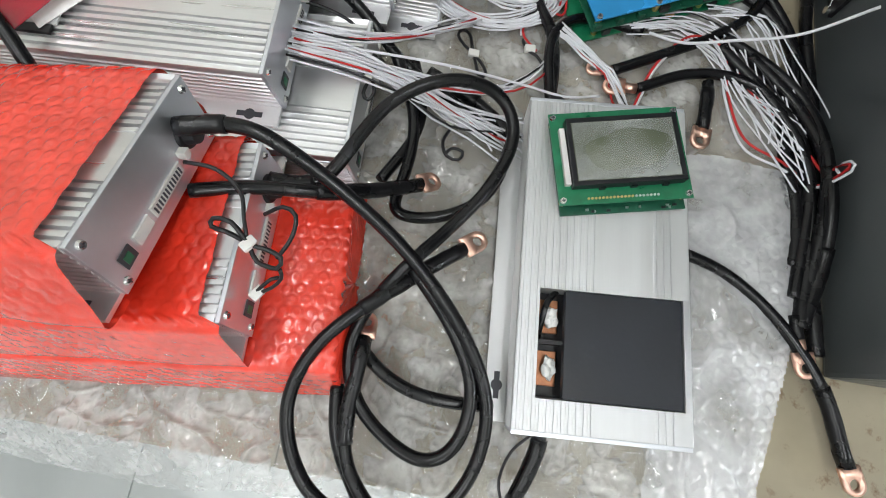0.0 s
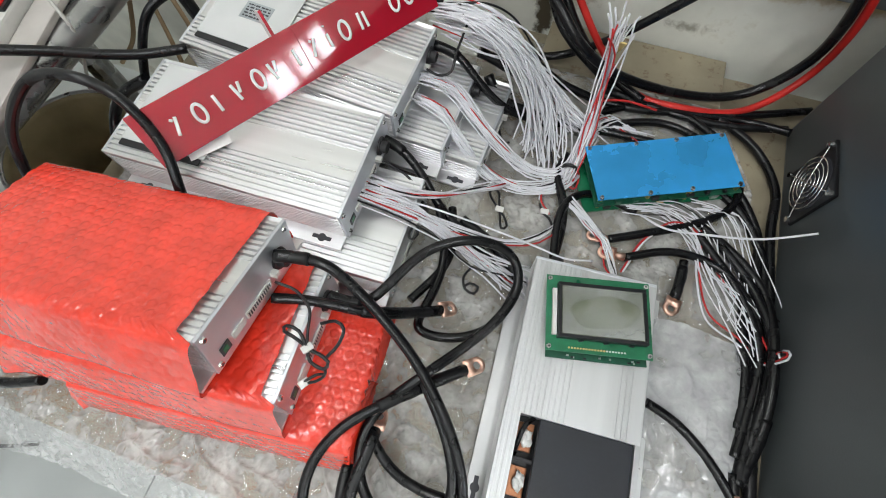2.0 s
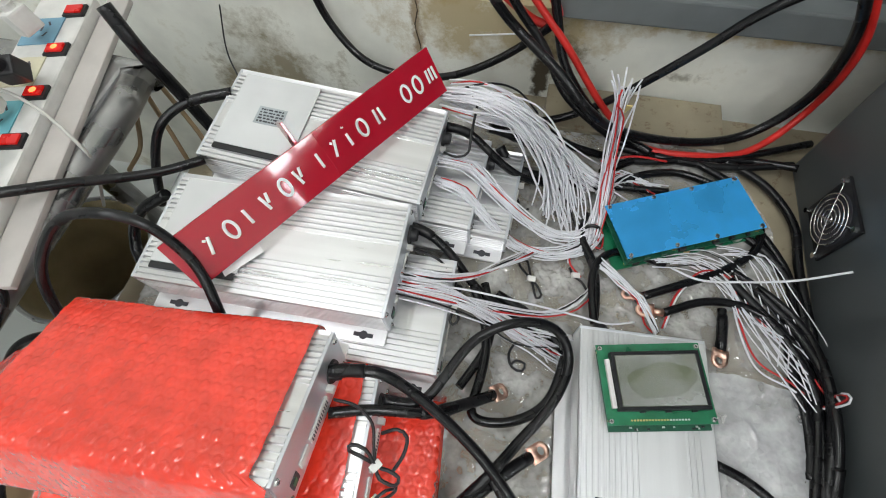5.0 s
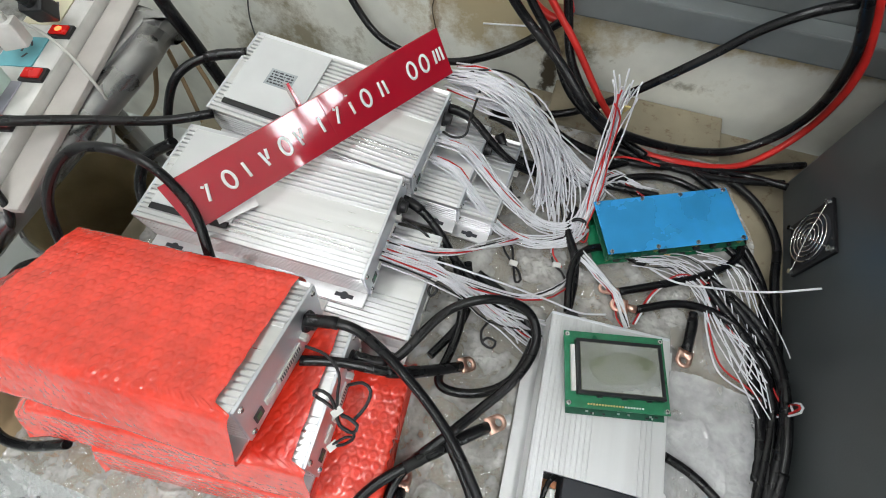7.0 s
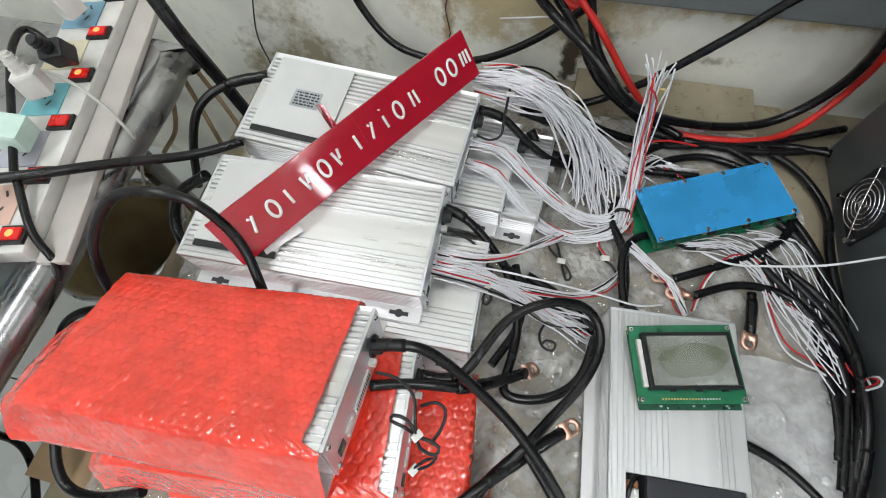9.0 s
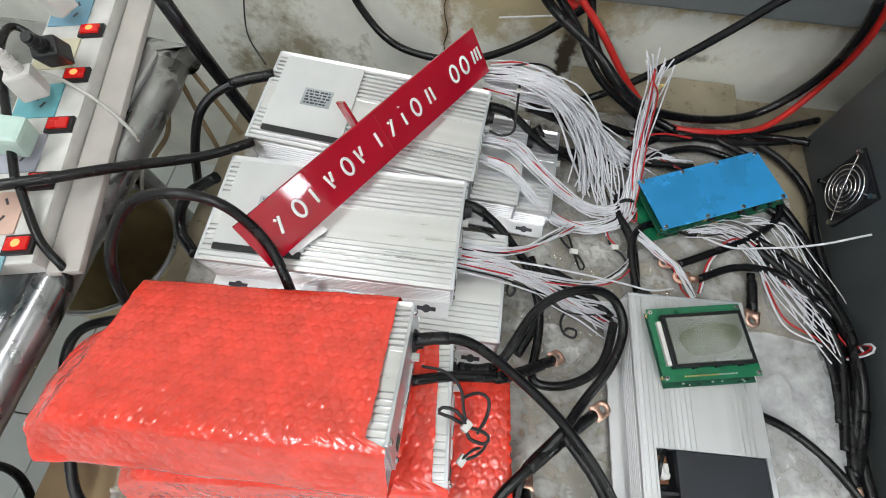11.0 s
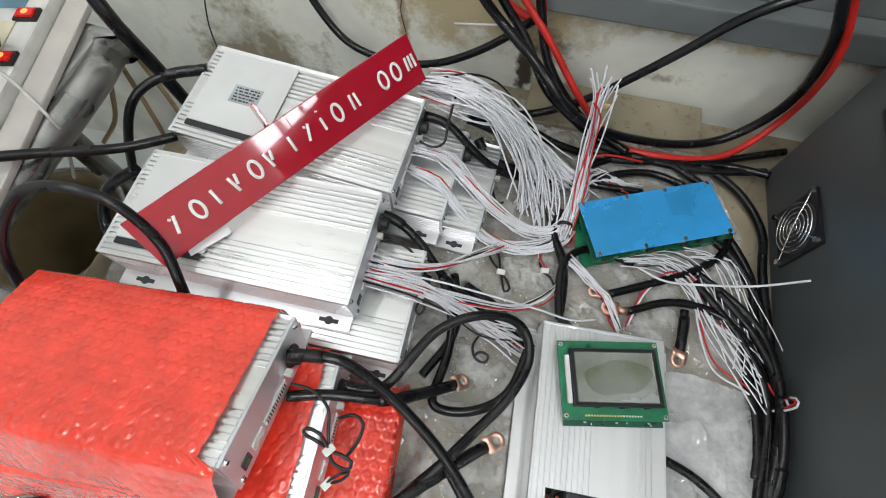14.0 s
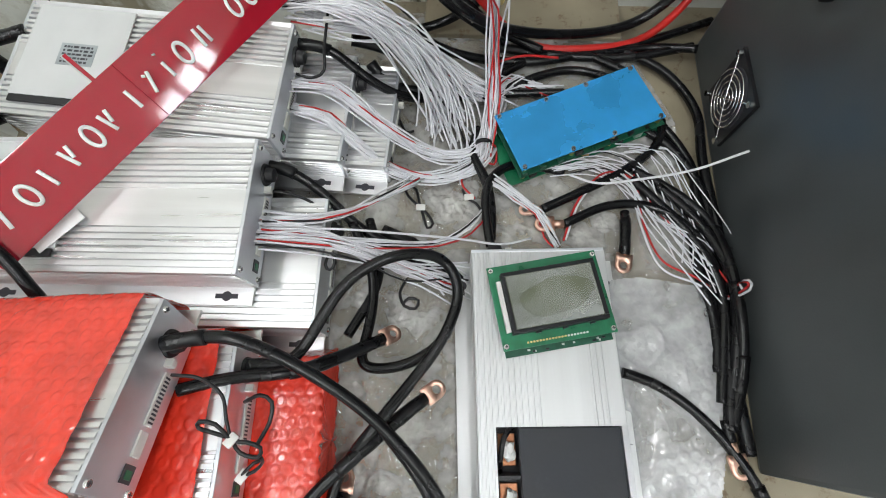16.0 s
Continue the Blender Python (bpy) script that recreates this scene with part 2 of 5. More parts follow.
RED_FILM = film("red_bubble_film", (0.86, 0.046, 0.022), 0.22, 0.10, 240, 0.08, 1.0, 0.3, 330, 1.6, 0.35, (0.9, 1.08), 0.09)
CLEAR_FILM = film("clear_bubble_film", (0.74, 0.74, 0.73), 0.06, 0.66, 150, 0.5, 1.0, 0.8, 230, 1.9, lean=0.6)
# Milky white of the doubled wrap; part of it is painted reflection.
MILKY_FILM = film("milky_bubble_film", (0.80, 0.81, 0.83), 0.10, 0.60, 120, 0.3, 1.0, 0.3, 220, 1.7, lean=0.35)
# Whitish tone of the film's edge also carries the screen's reflection haze.
LOOSE_FILM = film("lifted_screen_film", (0.6, 0.63, 0.61), 0.12, 0.72, 60, 0.2, 1.5, 0.3, 40, 1.6, lean=0.15)
SCREEN_FILM = film("clear_screen_film", (0.7, 0.72, 0.7), 0.06, 0.94, 60, 0.2, 1.5, 0.3, 40, 2.0, lean=0.02)


# ---- shaping helpers ----
def part(name, bm, material, parent=None, label="", world=False):
    me = bpy.data.meshes.new(name)
    bm.to_mesh(me)
    bm.free()
    return link(name, me, material, parent, label, world)


def link(name, me, material, parent=None, label="", world=False):
    if world and parent is not None:
        top = parent
        m = parent.matrix_basis.copy()
        while top.parent is not None:
            top = top.parent
            m = top.matrix_basis @ m
        me.transform(m.inverted())
    me.materials.append(material)
    o = new(name, me)
    o.parent = parent
    return tagged(o, label)


def thing(name, m, label, category, group="", kind=""):
    o = new(name)
    o.matrix_basis = m
    o.empty_display_size = 0.02
    return tagged(o, label, category, group, kind)


def box(bm, x0, x1, y0, y1, z0, z1, bev=0.0, m=None):
    vs = [bm.verts.new((x, y, z)) for x in (x0, x1) for y in (y0, y1) for z in (z0, z1)]
    fs = [bm.faces.new([vs[i] for i in q]) for q in ((0, 1, 3, 2), (4, 6, 7, 5), (0, 4, 5, 1), (2, 3, 7, 6), (0, 2, 6, 4), (1, 5, 7, 3))]
    if m is not None:
        for v in vs:
            v.co = m @ v.co
    if bev:
        es = list({e for f in fs for e in f.edges})
        bmesh.ops.bevel(bm, geom=es, offset=bev, segments=2, profile=0.6, affect="EDGES")
    return bm


def boxes(*rows):
    bm = bmesh.new()
    for r in rows:
        box(bm, *r)
    return bm


def disc(bm, c, r, h, n=16, axis="z", r2=None):
    """A closed turned piece from c along the axis."""
    ring = []
    for k, rad in ((0, r), (h, r if r2 is None else r2)):
        row = []
        for i in range(n):
            a = 2 * math.pi * i / n
            p = {"z": (rad * math.cos(a), rad * math.sin(a), k), "x": (k, rad * math.cos(a), rad * math.sin(a)), "y": (rad * math.sin(a), k, rad * math.cos(a))}[axis]
            row.append(bm.verts.new(Vector(c) + Vector(p)))
        ring.append(row)
    for i in range(n):
        bm.faces.new((ring[0][i], ring[0][(i + 1) % n], ring[1][(i + 1) % n], ring[1][i]))
    bm.faces.new(ring[0][::-1])
    bm.faces.new(ring[1])
    return bm


def smooth_line(pts, step=0.006, closed=False):
    """Points along a smooth line through pts."""
    p = [Vector(q) for q in pts]
    if len(p) < 3 and not closed:
        k = max(2, int((p[0] - p[-1]).length / step))
        return [p[0].lerp(p[-1], i / k) for i in range(k + 1)]
    out, n = [], len(p)
    for i in range(n if closed else n - 1):
        a, b = p[i], p[(i + 1) % n]
        z0 = p[i - 1] if (i or closed) else a + (a - b)
        z1 = p[(i + 2) % n] if (closed or i + 2 < n) else b + (b - a)
        k = max(2, int((b - a).length / step))
        for j in range(k):
            u = j / k
            out.append(0.5 * ((2 * a) + (b - z0) * u + (2 * z0 - 5 * a + 4 * b - z1) * u * u + (3 * a - z0 - 3 * b + z1) * u ** 3))
    if not closed:
        out.append(p[-1])
    return out


def tube(bm, pts, r, sides=8, step=0.006, closed=False, flat=1.0, raw=False):
    line = pts if raw else smooth_line(pts, step, closed)
    n = len(line)
    rows, up = [], Vector((0, 0, 1))
    for i, c in enumerate(line):
        a = line[i - 1] if (i or closed) else c
        b = line[(i + 1) % n] if (closed or i + 1 < n) else c
        d = (b - a).normalized() if (b - a).length > 1e-9 else Vector((1, 0, 0))
        s = d.cross(up)
        if s.length < 0.05:
            s = d.cross(Vector((0, 1, 0)))
        s.normalize()
        u = s.cross(d).normalized()
        rows.append([bm.verts.new(c + s * (r * math.cos(2 * math.pi * k / sides)) + u * (r * flat * math.sin(2 * math.pi * k / sides))) for k in range(sides)])
    for i in range(n if closed else n - 1):
        p, q = rows[i], rows[(i + 1) % n]
        best = 0
        if closed and i == n - 1:
            best = min(range(sides), key=lambda o: (p[0].co - q[o].co).length)
        for k in range(sides):
            f = bm.faces.new((p[k], p[(k + 1) % sides], q[(k + 1 + best) % sides], q[(k + best) % sides]))
            f.smooth = True
    if not closed:
        bm.faces.new(rows[0][::-1])
        bm.faces.new(rows[-1])
    return bm


def tubes(lines, r, sides=6, step=0.008):
    bm = bmesh.new()
    for pts in lines:
        tube(bm, pts, r, sides, step)
    return bm


# ---- cables with lugs ----
def lug_mesh(tip, back, up=(0, 0, 1), size=1.0):
    """A crimped barrel and a flat eye with a hole, from back to tip."""
    t, b = Vector(tip), Vector(back)
    d = (t - b).normalized()
    s = d.cross(Vector(up)).normalized()
    u = s.cross(d).normalized()
    m = Matrix(((*[d[0], s[0], u[0]], b[0]), (d[1], s[1], u[1], b[1]), (d[2], s[2], u[2], b[2]), (0, 0, 0, 1)))
    bm = bmesh.new()
    k = size
    n = 28
    pal = []
    for i in range(n):
        a = 2 * math.pi * i / n
        x, y = math.cos(a), math.sin(a)
        px = 0.021 * k + 0.0075 * k * x
        if x < -0.2:
            px = 0.0095 * k if x < -0.75 else 0.0145 * k
        py = (0.0075 if x > -0.75 else 0.006) * k * (y if abs(x) < 0.999 else 0)
        if x < -0.2:
            py = (0.0075 if y > 0 else -0.0075) * k * min(1, abs(y) * 2.2)
        pal.append((px, py, 0.021 * k + 0.0036 * k * x, 0.0036 * k * y))
    for z0, z1 in ((0.0, 0.0028 * k),):
        lo = [bm.verts.new((p[0], p[1], z0)) for p in pal]
        hi = [bm.verts.new((p[0], p[1], z1)) for p in pal]
        il = [bm.verts.new((p[2], p[3], z0)) for p in pal]
        ih = [bm.verts.new((p[2], p[3], z1)) for p in pal]
        for i in range(n):
            j = (i + 1) % n
            for q in ((lo[i], lo[j], hi[j], hi[i]), (hi[i], hi[j], ih[j], ih[i]), (ih[i], ih[j], il[j], il[i]), (il[i], il[j], lo[j], lo[i])):
                bm.faces.new(q)
    for f in disc(bm, (0.0005 * k, 0, 0.0006 * k), 0.0042 * k, 0.010 * k, 18, "x", 0.0038 * k).faces:
        f.smooth = len(f.verts) == 4 and f.calc_area() < 0.00004
    bmesh.ops.transform(bm, matrix=m, verts=bm.verts)
    return bm


def power_cable(pts, r, label, lug_start=None, lug_end=None, sleeve_end=0.0, sleeve_start=0.0, material=None, lug_size=1.0, group="power cables"):
    """A thick cable; a lug is the place of its eye's tip."""
    c = thing("power_cable", pose(*pts[0]), label, "cable", group)
    line = smooth_line(pts, 0.004)
    for _ in range(14):
        line = [line[0]] + [(a + 2 * b + c) / 4 for a, b, c in zip(line, line[1:], line[2:])] + [line[-1]]
    part("sheath", tube(bmesh.new(), line, r, 12, raw=True), material or RUBBER, c, world=True)
    for tip, length, run in ((lug_start, sleeve_start, line), (lug_end, sleeve_end, line[::-1])):
        if length:
            got, acc = ([run[0] + (Vector(tip) - run[0]).normalized() * 0.0105] if tip else []) + [run[0]], 0.0
            for a, b in zip(run, run[1:]):
                acc += (b - a).length
                if acc > length:
                    break
                got.append(b)
            if len(got) > 1:
                bm = bmesh.new()
                tube(bm, got, r * 1.2, 12, raw=True)
                for v in bm.verts:
                    v.co += Vector((noise.noise(v.co * 160), noise.noise(v.co * 160 + Vector((5, 0, 0))), 0)) * 0.0007
                part("heat_shrink", bm, SHRINK, c, "wrinkled black heat-shrink sleeve", world=True)
        if tip:
            part("lug", lug_mesh(tip, run[0], size=lug_size), COPPER, c, "copper ring lug", world=True)
    return c


def thin_wire(pts, r, material, label, name="wire", group="", step=0.005):
    o = part(name, tube(bmesh.new(), pts, r, 6, step), material)
    return tagged(o, label, "wire", group)


def bundle(name, lines, r, label, mats, seed, spread0, spread1, count, group="", rise=0.004, drop=0.0):
    """Many thin wires along one line, gathered at one end and loose at the other."""
    rnd = random.Random(seed)
    root = thing(name, pose(*lines[0]), label, "wire bundle", group)
    n = len(lines)
    for k in range(count):
        ax, ay = rnd.gauss(0, 1), rnd.gauss(0, 1)
        bx, by = rnd.gauss(0, 1), rnd.gauss(0, 1)
        pts = []
        for i, p in enumerate(lines):
            u = i / (n - 1)
            s = spread0 * (1 - u) + spread1 * u
            w = 0.6 * math.sin(u * 5 + k) + (0.5 * math.sin(u * (9 + k % 5) + k * 2.3) if 0 < i < n - 1 else 0)
            v = Vector(p) + Vector((rnd.uniform(-1, 1), rnd.uniform(-1, 1), 0)) * (0.0016 if 0 < i else 0) + Vector(((ax * (1 - u) + bx * u + w * 0.5) * s, (ay * (1 - u) + by * u + 0.5 * w) * s, rnd.random() * rise))
            v.z = max(v.z, 0.004)
            pts.append(v)
        if drop:
            e = pts[-1] - pts[-2]
            pts[-1] = pts[-1] + e * rnd.uniform(-drop, drop)
        m = mats[k % len(mats)] if k < 6 else mats[0]
        part("wire", tube(bmesh.new(), pts, r, 5, 0.012), m, root, world=True)
    return root


# ---- the room ----
def structure(name, bm, material, label, category):
    return tagged(part(name, bm, material), label, category, kind="structure")


FLOOR_Z, WALL_Y = -0.42, 0.735
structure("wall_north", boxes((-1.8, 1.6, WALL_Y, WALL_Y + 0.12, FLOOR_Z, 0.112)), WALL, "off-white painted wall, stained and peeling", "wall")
structure("wall_upper", boxes((-1.8, 1.6, WALL_Y + 0.03, WALL_Y + 0.12, 0.112, 2.0)), WALL, "off-white painted wall above the ledge", "wall")
structure("wall_south", boxes((-1.8, 1.6, -2.6, -2.5, FLOOR_Z, 2.0)), ROOM, "plain pale wall", "wall")
WY0, WY1, WZ0, WZ1 = -0.36, 0.12, 0.48, 1.02
structure("wall_east", boxes((1.6, 1.7, -2.6, WY0, FLOOR_Z, 2.0), (1.6, 1.7, WY1, WALL_Y + 0.12, FLOOR_Z, 2.0), (1.6, 1.7, WY0, WY1, FLOOR_Z, WZ0), (1.6, 1.7, WY0, WY1, WZ1, 2.0)), ROOM, "plain pale wall with a window", "wall")
win = thing("window_1", pose(1.62, WY0, WZ0), "white window with four panes and daylight behind", "window", kind="structure")
ww, wh = WY1 - WY0, WZ1 - WZ0
part("window_frame", boxes((0, 0.04, 0, 0.04, 0, wh), (0, 0.04, ww - 0.04, ww, 0, wh), (0, 0.04, 0.04, ww - 0.04, 0, 0.04), (0, 0.04, 0.04, ww - 0.04, wh - 0.04, wh), (0, 0.04, ww * 0.40, ww * 0.40 + 0.03, 0.04, wh - 0.04), (0, 0.04, ww * 0.70, ww * 0.70 + 0.02, 0.04, wh - 0.04), (0.002, 0.038, 0.04, ww - 0.04, wh * 0.45, wh * 0.45 + 0.04)), WHITE_PLASTIC, win)
structure("backdrop", boxes((1.9, 1.92, WY0 - 0.6, WY1 + 0.6, WZ0 - 0.4, WZ1 + 0.5)), DAYLIGHT, "pale bright daylight outside the window", "sky")
structure("wall_west", boxes((-1.9, -1.8, -2.6, WALL_Y + 0.12, FLOOR_Z, 2.0)), ROOM, "plain pale wall", "wall")
structure("ceiling", boxes((-1.9, 1.7, -2.6, WALL_Y + 0.12, 2.0, 2.1)), ROOM, "plain pale ceiling", "ceiling")
structure("floor", boxes((-1.9, 1.7, -2.6, WALL_Y + 0.12, FLOOR_Z - 0.1, FLOOR_Z - 0.004)), GROUT, "dark grout bed under floor tiles", "floor")
for tx, ty in TUBES:
    fix = thing("ceiling_light", pose(tx, ty, 1.97), "white fluorescent ceiling light with two tubes", "ceiling light", "ceiling lights")
    part("housing", boxes((-0.1, 0.1, -0.6, 0.6, 0.0, 0.03, 0.004)), WHITE_PLASTIC, fix)
    for sx in (-0.045, 0.045):
        part("tube", disc(bmesh.new(), (sx, -0.56, -0.02), 0.013, 1.12, 12, "y"), TUBE_GLOW, fix, "lit fluorescent tube")

# grey dado paint band above the wall's ledge, built as raised rail and panel
fr = thing("wall_band", pose(0.62, WALL_Y + 0.01, 0.114), "grey painted band along the wall ledge, built as rail and panel", "frame", kind="structure")
part("lower_rail", boxes((-0.53, 0.98, -0.028, 0.018, 0.0, 0.035, 0.003)), PAINT_GREY, fr)
part("upper_panel", boxes((-0.53, 0.98, -0.004, 0.018, 0.035, 0.7, 0.002)), PAINT_GREY, fr)

# peeled plaster and a crack low on the wall
P2 = (-0.063, 0.724, 0.066)
tagged(part("trim_crack", tube(bmesh.new(), [(P2[0] - 0.02 + 0.003 * math.sin(k * 2.1), WALL_Y - 0.0005, 0.11 - k * 0.02) for k in range(8)], 0.0009, 5, 0.01), STAIN_DARK), "thin dark crack down the wall", "wall damage", kind="structure")
tagged(part("trim_edge", tube(bmesh.new(), [(0.09 + k * 0.05, WALL_Y - 0.001 - 0.002 * ((k * 7) % 3), 0.1115 - 0.0015 * ((k * 5) % 3)) for k in range(14)], 0.0022, 6, 0.02), STAIN_PALE), "grubby edge along the wall ledge", "wall damage", kind="structure")

# table under everything
TOP_Y0, TOP_Y1, TOP_X0, TOP_X1 = 0.082, 0.715, -0.345, 1.1
tb = thing("work_table", pose(0.35, 0.4, FLOOR_Z), "low beige board table, worn and rust-spotted", "table")
part("tabletop", boxes((TOP_X0 - 0.35, -0.33, TOP_Y0 - 0.4, 0.25, -FLOOR_Z - 0.03, -FLOOR_Z - 0.006, 0.003), (-0.33, TOP_X1 - 0.35, TOP_Y0 - 0.4, TOP_Y1 - 0.4, -FLOOR_Z - 0.03, -FLOOR_Z - 0.006, 0.003)), TABLE, tb)
for lx in (-0.6, 0.66):
    for ly in (-0.28, 0.22):
        part("leg", boxes((lx - 0.02, lx + 0.02, ly - 0.02, ly + 0.02, 0.0, -FLOOR_Z - 0.03, 0.002)), PAINT_GREY, tb)

# piece of board lying against the wall
bd = part("board_offcut", boxes((0.10, 0.326, 0.655, 0.73, -0.006, 0.004, 0.002)), TABLE)
tagged(bd, "beige board offcut lying along the wall", "board")


# ---- clear bubble wrap on the table ----
def bubble_height(u, v, pitch, high, seed=0.0):
    """Flat-topped bubbles in staggered rows, each blown up or slack by its own measure."""
    row = v / (pitch * 0.866)
    j = np.round(row)
    x = u / pitch - 0.5 * (j % 2)
    i = np.round(x)
    own = np.modf(np.abs(np.sin(i * 12.9898 + j * 78.233 + seed) * 43758.5453))[0]
    lean = np.modf(np.abs(np.sin(i * 39.346 + j * 11.135 + seed) * 24634.6345))[0] * 2 * np.pi
    dx, dy = (x - i) * pitch, (row - j) * pitch * 0.866
    d = np.sqrt(dx ** 2 + dy ** 2) / (pitch * 0.45)
    dome = 0.75 * np.clip(1 - d ** 2, 0, 1) ** 1.2 + 0.5 * np.exp(-((d - 0.66) / 0.15) ** 2)
    dent = np.clip(1 - ((dx - 0.2 * pitch * np.cos(lean)) ** 2 + (dy - 0.2 * pitch * np.sin(lean)) ** 2) / (pitch * 0.3) ** 2, 0, 1)
    return high * (0.55 + 0.45 * own) * (dome - 0.45 * (1 - own) * dent)


def fold_noise(x, y, s, seed):
    return np.array([noise.noise(Vector((a * s + seed, b * s, seed * 1.7))) for a, b in zip(x.ravel(), y.ravel())]).reshape(x.shape)


def sheet_mesh(name, X, Y, Z, keep):
    ny, nx = X.shape
    idx = -np.ones(X.shape, int)
    idx[keep] = np.arange(keep.sum())
    ok = keep[:-1, :-1] & keep[1:, :-1] & keep[:-1, 1:] & keep[1:, 1:]
    f = np.stack([idx[:-1, :-1], idx[:-1, 1:], idx[1:, 1:], idx[1:, :-1]], -1)[ok]
    me = bpy.data.meshes.new(name)
    me.from_pydata(np.stack([X, Y, Z], -1)[keep].tolist(), [], f.tolist())
    me.polygons.foreach_set("use_smooth", [True] * len(me.polygons))
    me.update()
    return me


def right_edge(Y):
    return 0.384 + 0.008 * np.sin(Y * 9) - 0.034 * np.clip((0.26 - Y) / 0.13, 0, 1) - 0.07 * np.clip((Y - 0.55) / 0.15, 0, 1)


def table_wrap():
    xs, ys = np.arange(-0.33, 0.40, 0.0014), np.arange(0.015, 0.70, 0.0014)
    X, Y = np.meshgrid(xs, ys)
    big = fold_noise(X, Y, 12, 3.0)
    crease = 1 - np.abs(fold_noise(X + 0.03 * big, Y * 1.6, 26, 8.0)) * 2
    fine = 1 - np.abs(fold_noise(X * 1.5 + 0.02 * big, Y + 0.015 * big, 85, 5.0)) * 2
    messy = 0.30 + 0.8 * np.clip((0.22 - Y) / 0.08, 0, 1) + 0.6 * np.clip(big, 0, 1)
    Z = 0.0002 + 0.0014 * big + messy * (0.0030 * np.clip(crease, 0, 1) ** 10 + 0.0022 * np.clip(fine, 0, 1) ** 9)
    Z += bubble_height(X + 0.1 * Y + 0.004 * big, Y + 0.0015 * fine, 0.0108, 1.0) * 0.0011 * np.clip(0.55 + 1.2 * big, 0.15, 1.3) - 0.002
    Z += 0.010 * np.clip((0.19 - Y) / 0.06, 0, 1) * np.clip(big + 0.2, 0, 1) * np.clip((0.05 - X) / 0.1, 0, 1)
    over = np.clip(0.085 - Y, 0, 1)
    Z -= over * 0.55 + 9 * over ** 2
    near = 0.056 - 0.016 * np.clip((-X) / 0.3, 0, 1) + 0.006 * np.sin(X * 23) + 0.02 * np.clip((X - 0.25) / 0.1, 0, 1)
    far = np.where(X < 0.02, 0.648, 0.685)
    keep = (X < right_edge(Y) + 0.004 * big) & (Y > near + 0.01 * big) & (X > -0.315 + 0.01 * np.sin(Y * 17) + 0.02 * big) & (Y < far + 0.008 * np.sin(X * 13))
    o = link("bubble_wrap", sheet_mesh("bubble_wrap", X, Y, np.maximum(Z, np.where(Y > 0.086, -0.0055, -1)), keep), CLEAR_FILM)
    tagged(o, "clear bubble wrap sheet spread over the table", "bubble wrap", "bubble wraps")


def folded_wrap():
    """The part of the wrap that is folded back on itself beside the display box; its milky white also stands in for a
    bright reflection.
    """
    xs, ys = np.arange(0.268, 0.40, 0.0012), np.arange(0.075, 0.50, 0.0012)
    X, Y = np.meshgrid(xs, ys)
    big = fold_noise(X, Y, 11, 6.0)
    crease = 1 - np.abs(fold_noise(X * 1.4 + 0.03 * big, Y, 24, 2.0)) * 2
    loft = np.clip((right_edge(Y) - X) / 0.02, 0, 1) ** 0.5
    Z = 0.0022 + loft * (0.0035 + 0.0022 * big + 0.0012 * np.clip(crease, 0, 1) ** 6)
    firm = np.clip((X - 0.315) / 0.04, 0.12, 1) * np.clip((0.33 - Y) / 0.1, 0.2, 1)
    Z += bubble_height(X + 0.25 * Y, Y - 0.2 * X, 0.0104, 1.0, 3.0) * 0.0014 * firm
    keep = (X < right_edge(Y) - 0.002 + 0.003 * big) & (X > 0.279 + 0.012 * big) & (Y > 0.092 + 0.01 * big) & (Y < 0.36 + 0.03 * big)
    o = link("bubble_wrap", sheet_mesh("bubble_wrap", X, Y, Z, keep), MILKY_FILM)
    tagged(o, "milky bubble wrap folded double beside the display box", "bubble wrap", "bubble wraps")


table_wrap()
folded_wrap()


# ---- finned aluminium boxes ----
BL, BW, BH, FL = 0.243, 0.117, 0.042, 0.015


def profile(cut=None, fine=False):
    """The closed outline of the extrusion: flanges, ribbed sides and finned top. cut: a stretch of the width without its top."""
    h = BW / 2
    pts = [(-h - FL, 0), (-h - FL, 0.0028), (-h, 0.0028)]
    side = [z for z in (0.006, 0.0105, 0.015, 0.0195, 0.024, 0.0285, 0.033, 0.0375) if z < BH - 0.006]
    for z in side:
        pts += [(-h, z), (-h + 0.0012, z + 0.0006), (-h + 0.0012, z + 0.0022), (-h, z + 0.0028)]
    pts.append((-h, BH - 0.001))
    tops = []
    pitch, deep = (0.0048, 0.0006) if fine else (0.0054, 0.0026)
    y = -h + 0.0006
    while y < h - pitch * 0.8:
        c = y + pitch / 2
        flat = (-0.02 < c < 0.012) if not fine else (-0.033 < c < 0.005 or c < -0.048)
        if flat:
            tops += [(y, BH - 0.0008), (y + pitch, BH - 0.0008)]
        else:
            tops += [(y, BH), (y + pitch * 0.52, BH), (y + pitch * 0.6, BH - deep), (y + pitch * 0.92, BH - deep)]
        y += pitch
    tops.append((h - 0.0006, BH))
    if cut:
        a, b = cut
        tops = [p for p in tops if p[0] < a] + [(a, BH), (a, 0.012), (b, 0.012), (b, BH)] + [p for p in tops if p[0] > b]
    pts += tops
    pts.append((h, BH - 0.001))
    for z in side[::-1]:
        pts += [(h, z + 0.0028), (h - 0.0012, z + 0.0022), (h - 0.0012, z + 0.0006), (h, z)]
    return pts + [(h, 0.0028), (h + FL, 0.0028), (h + FL, 0)]


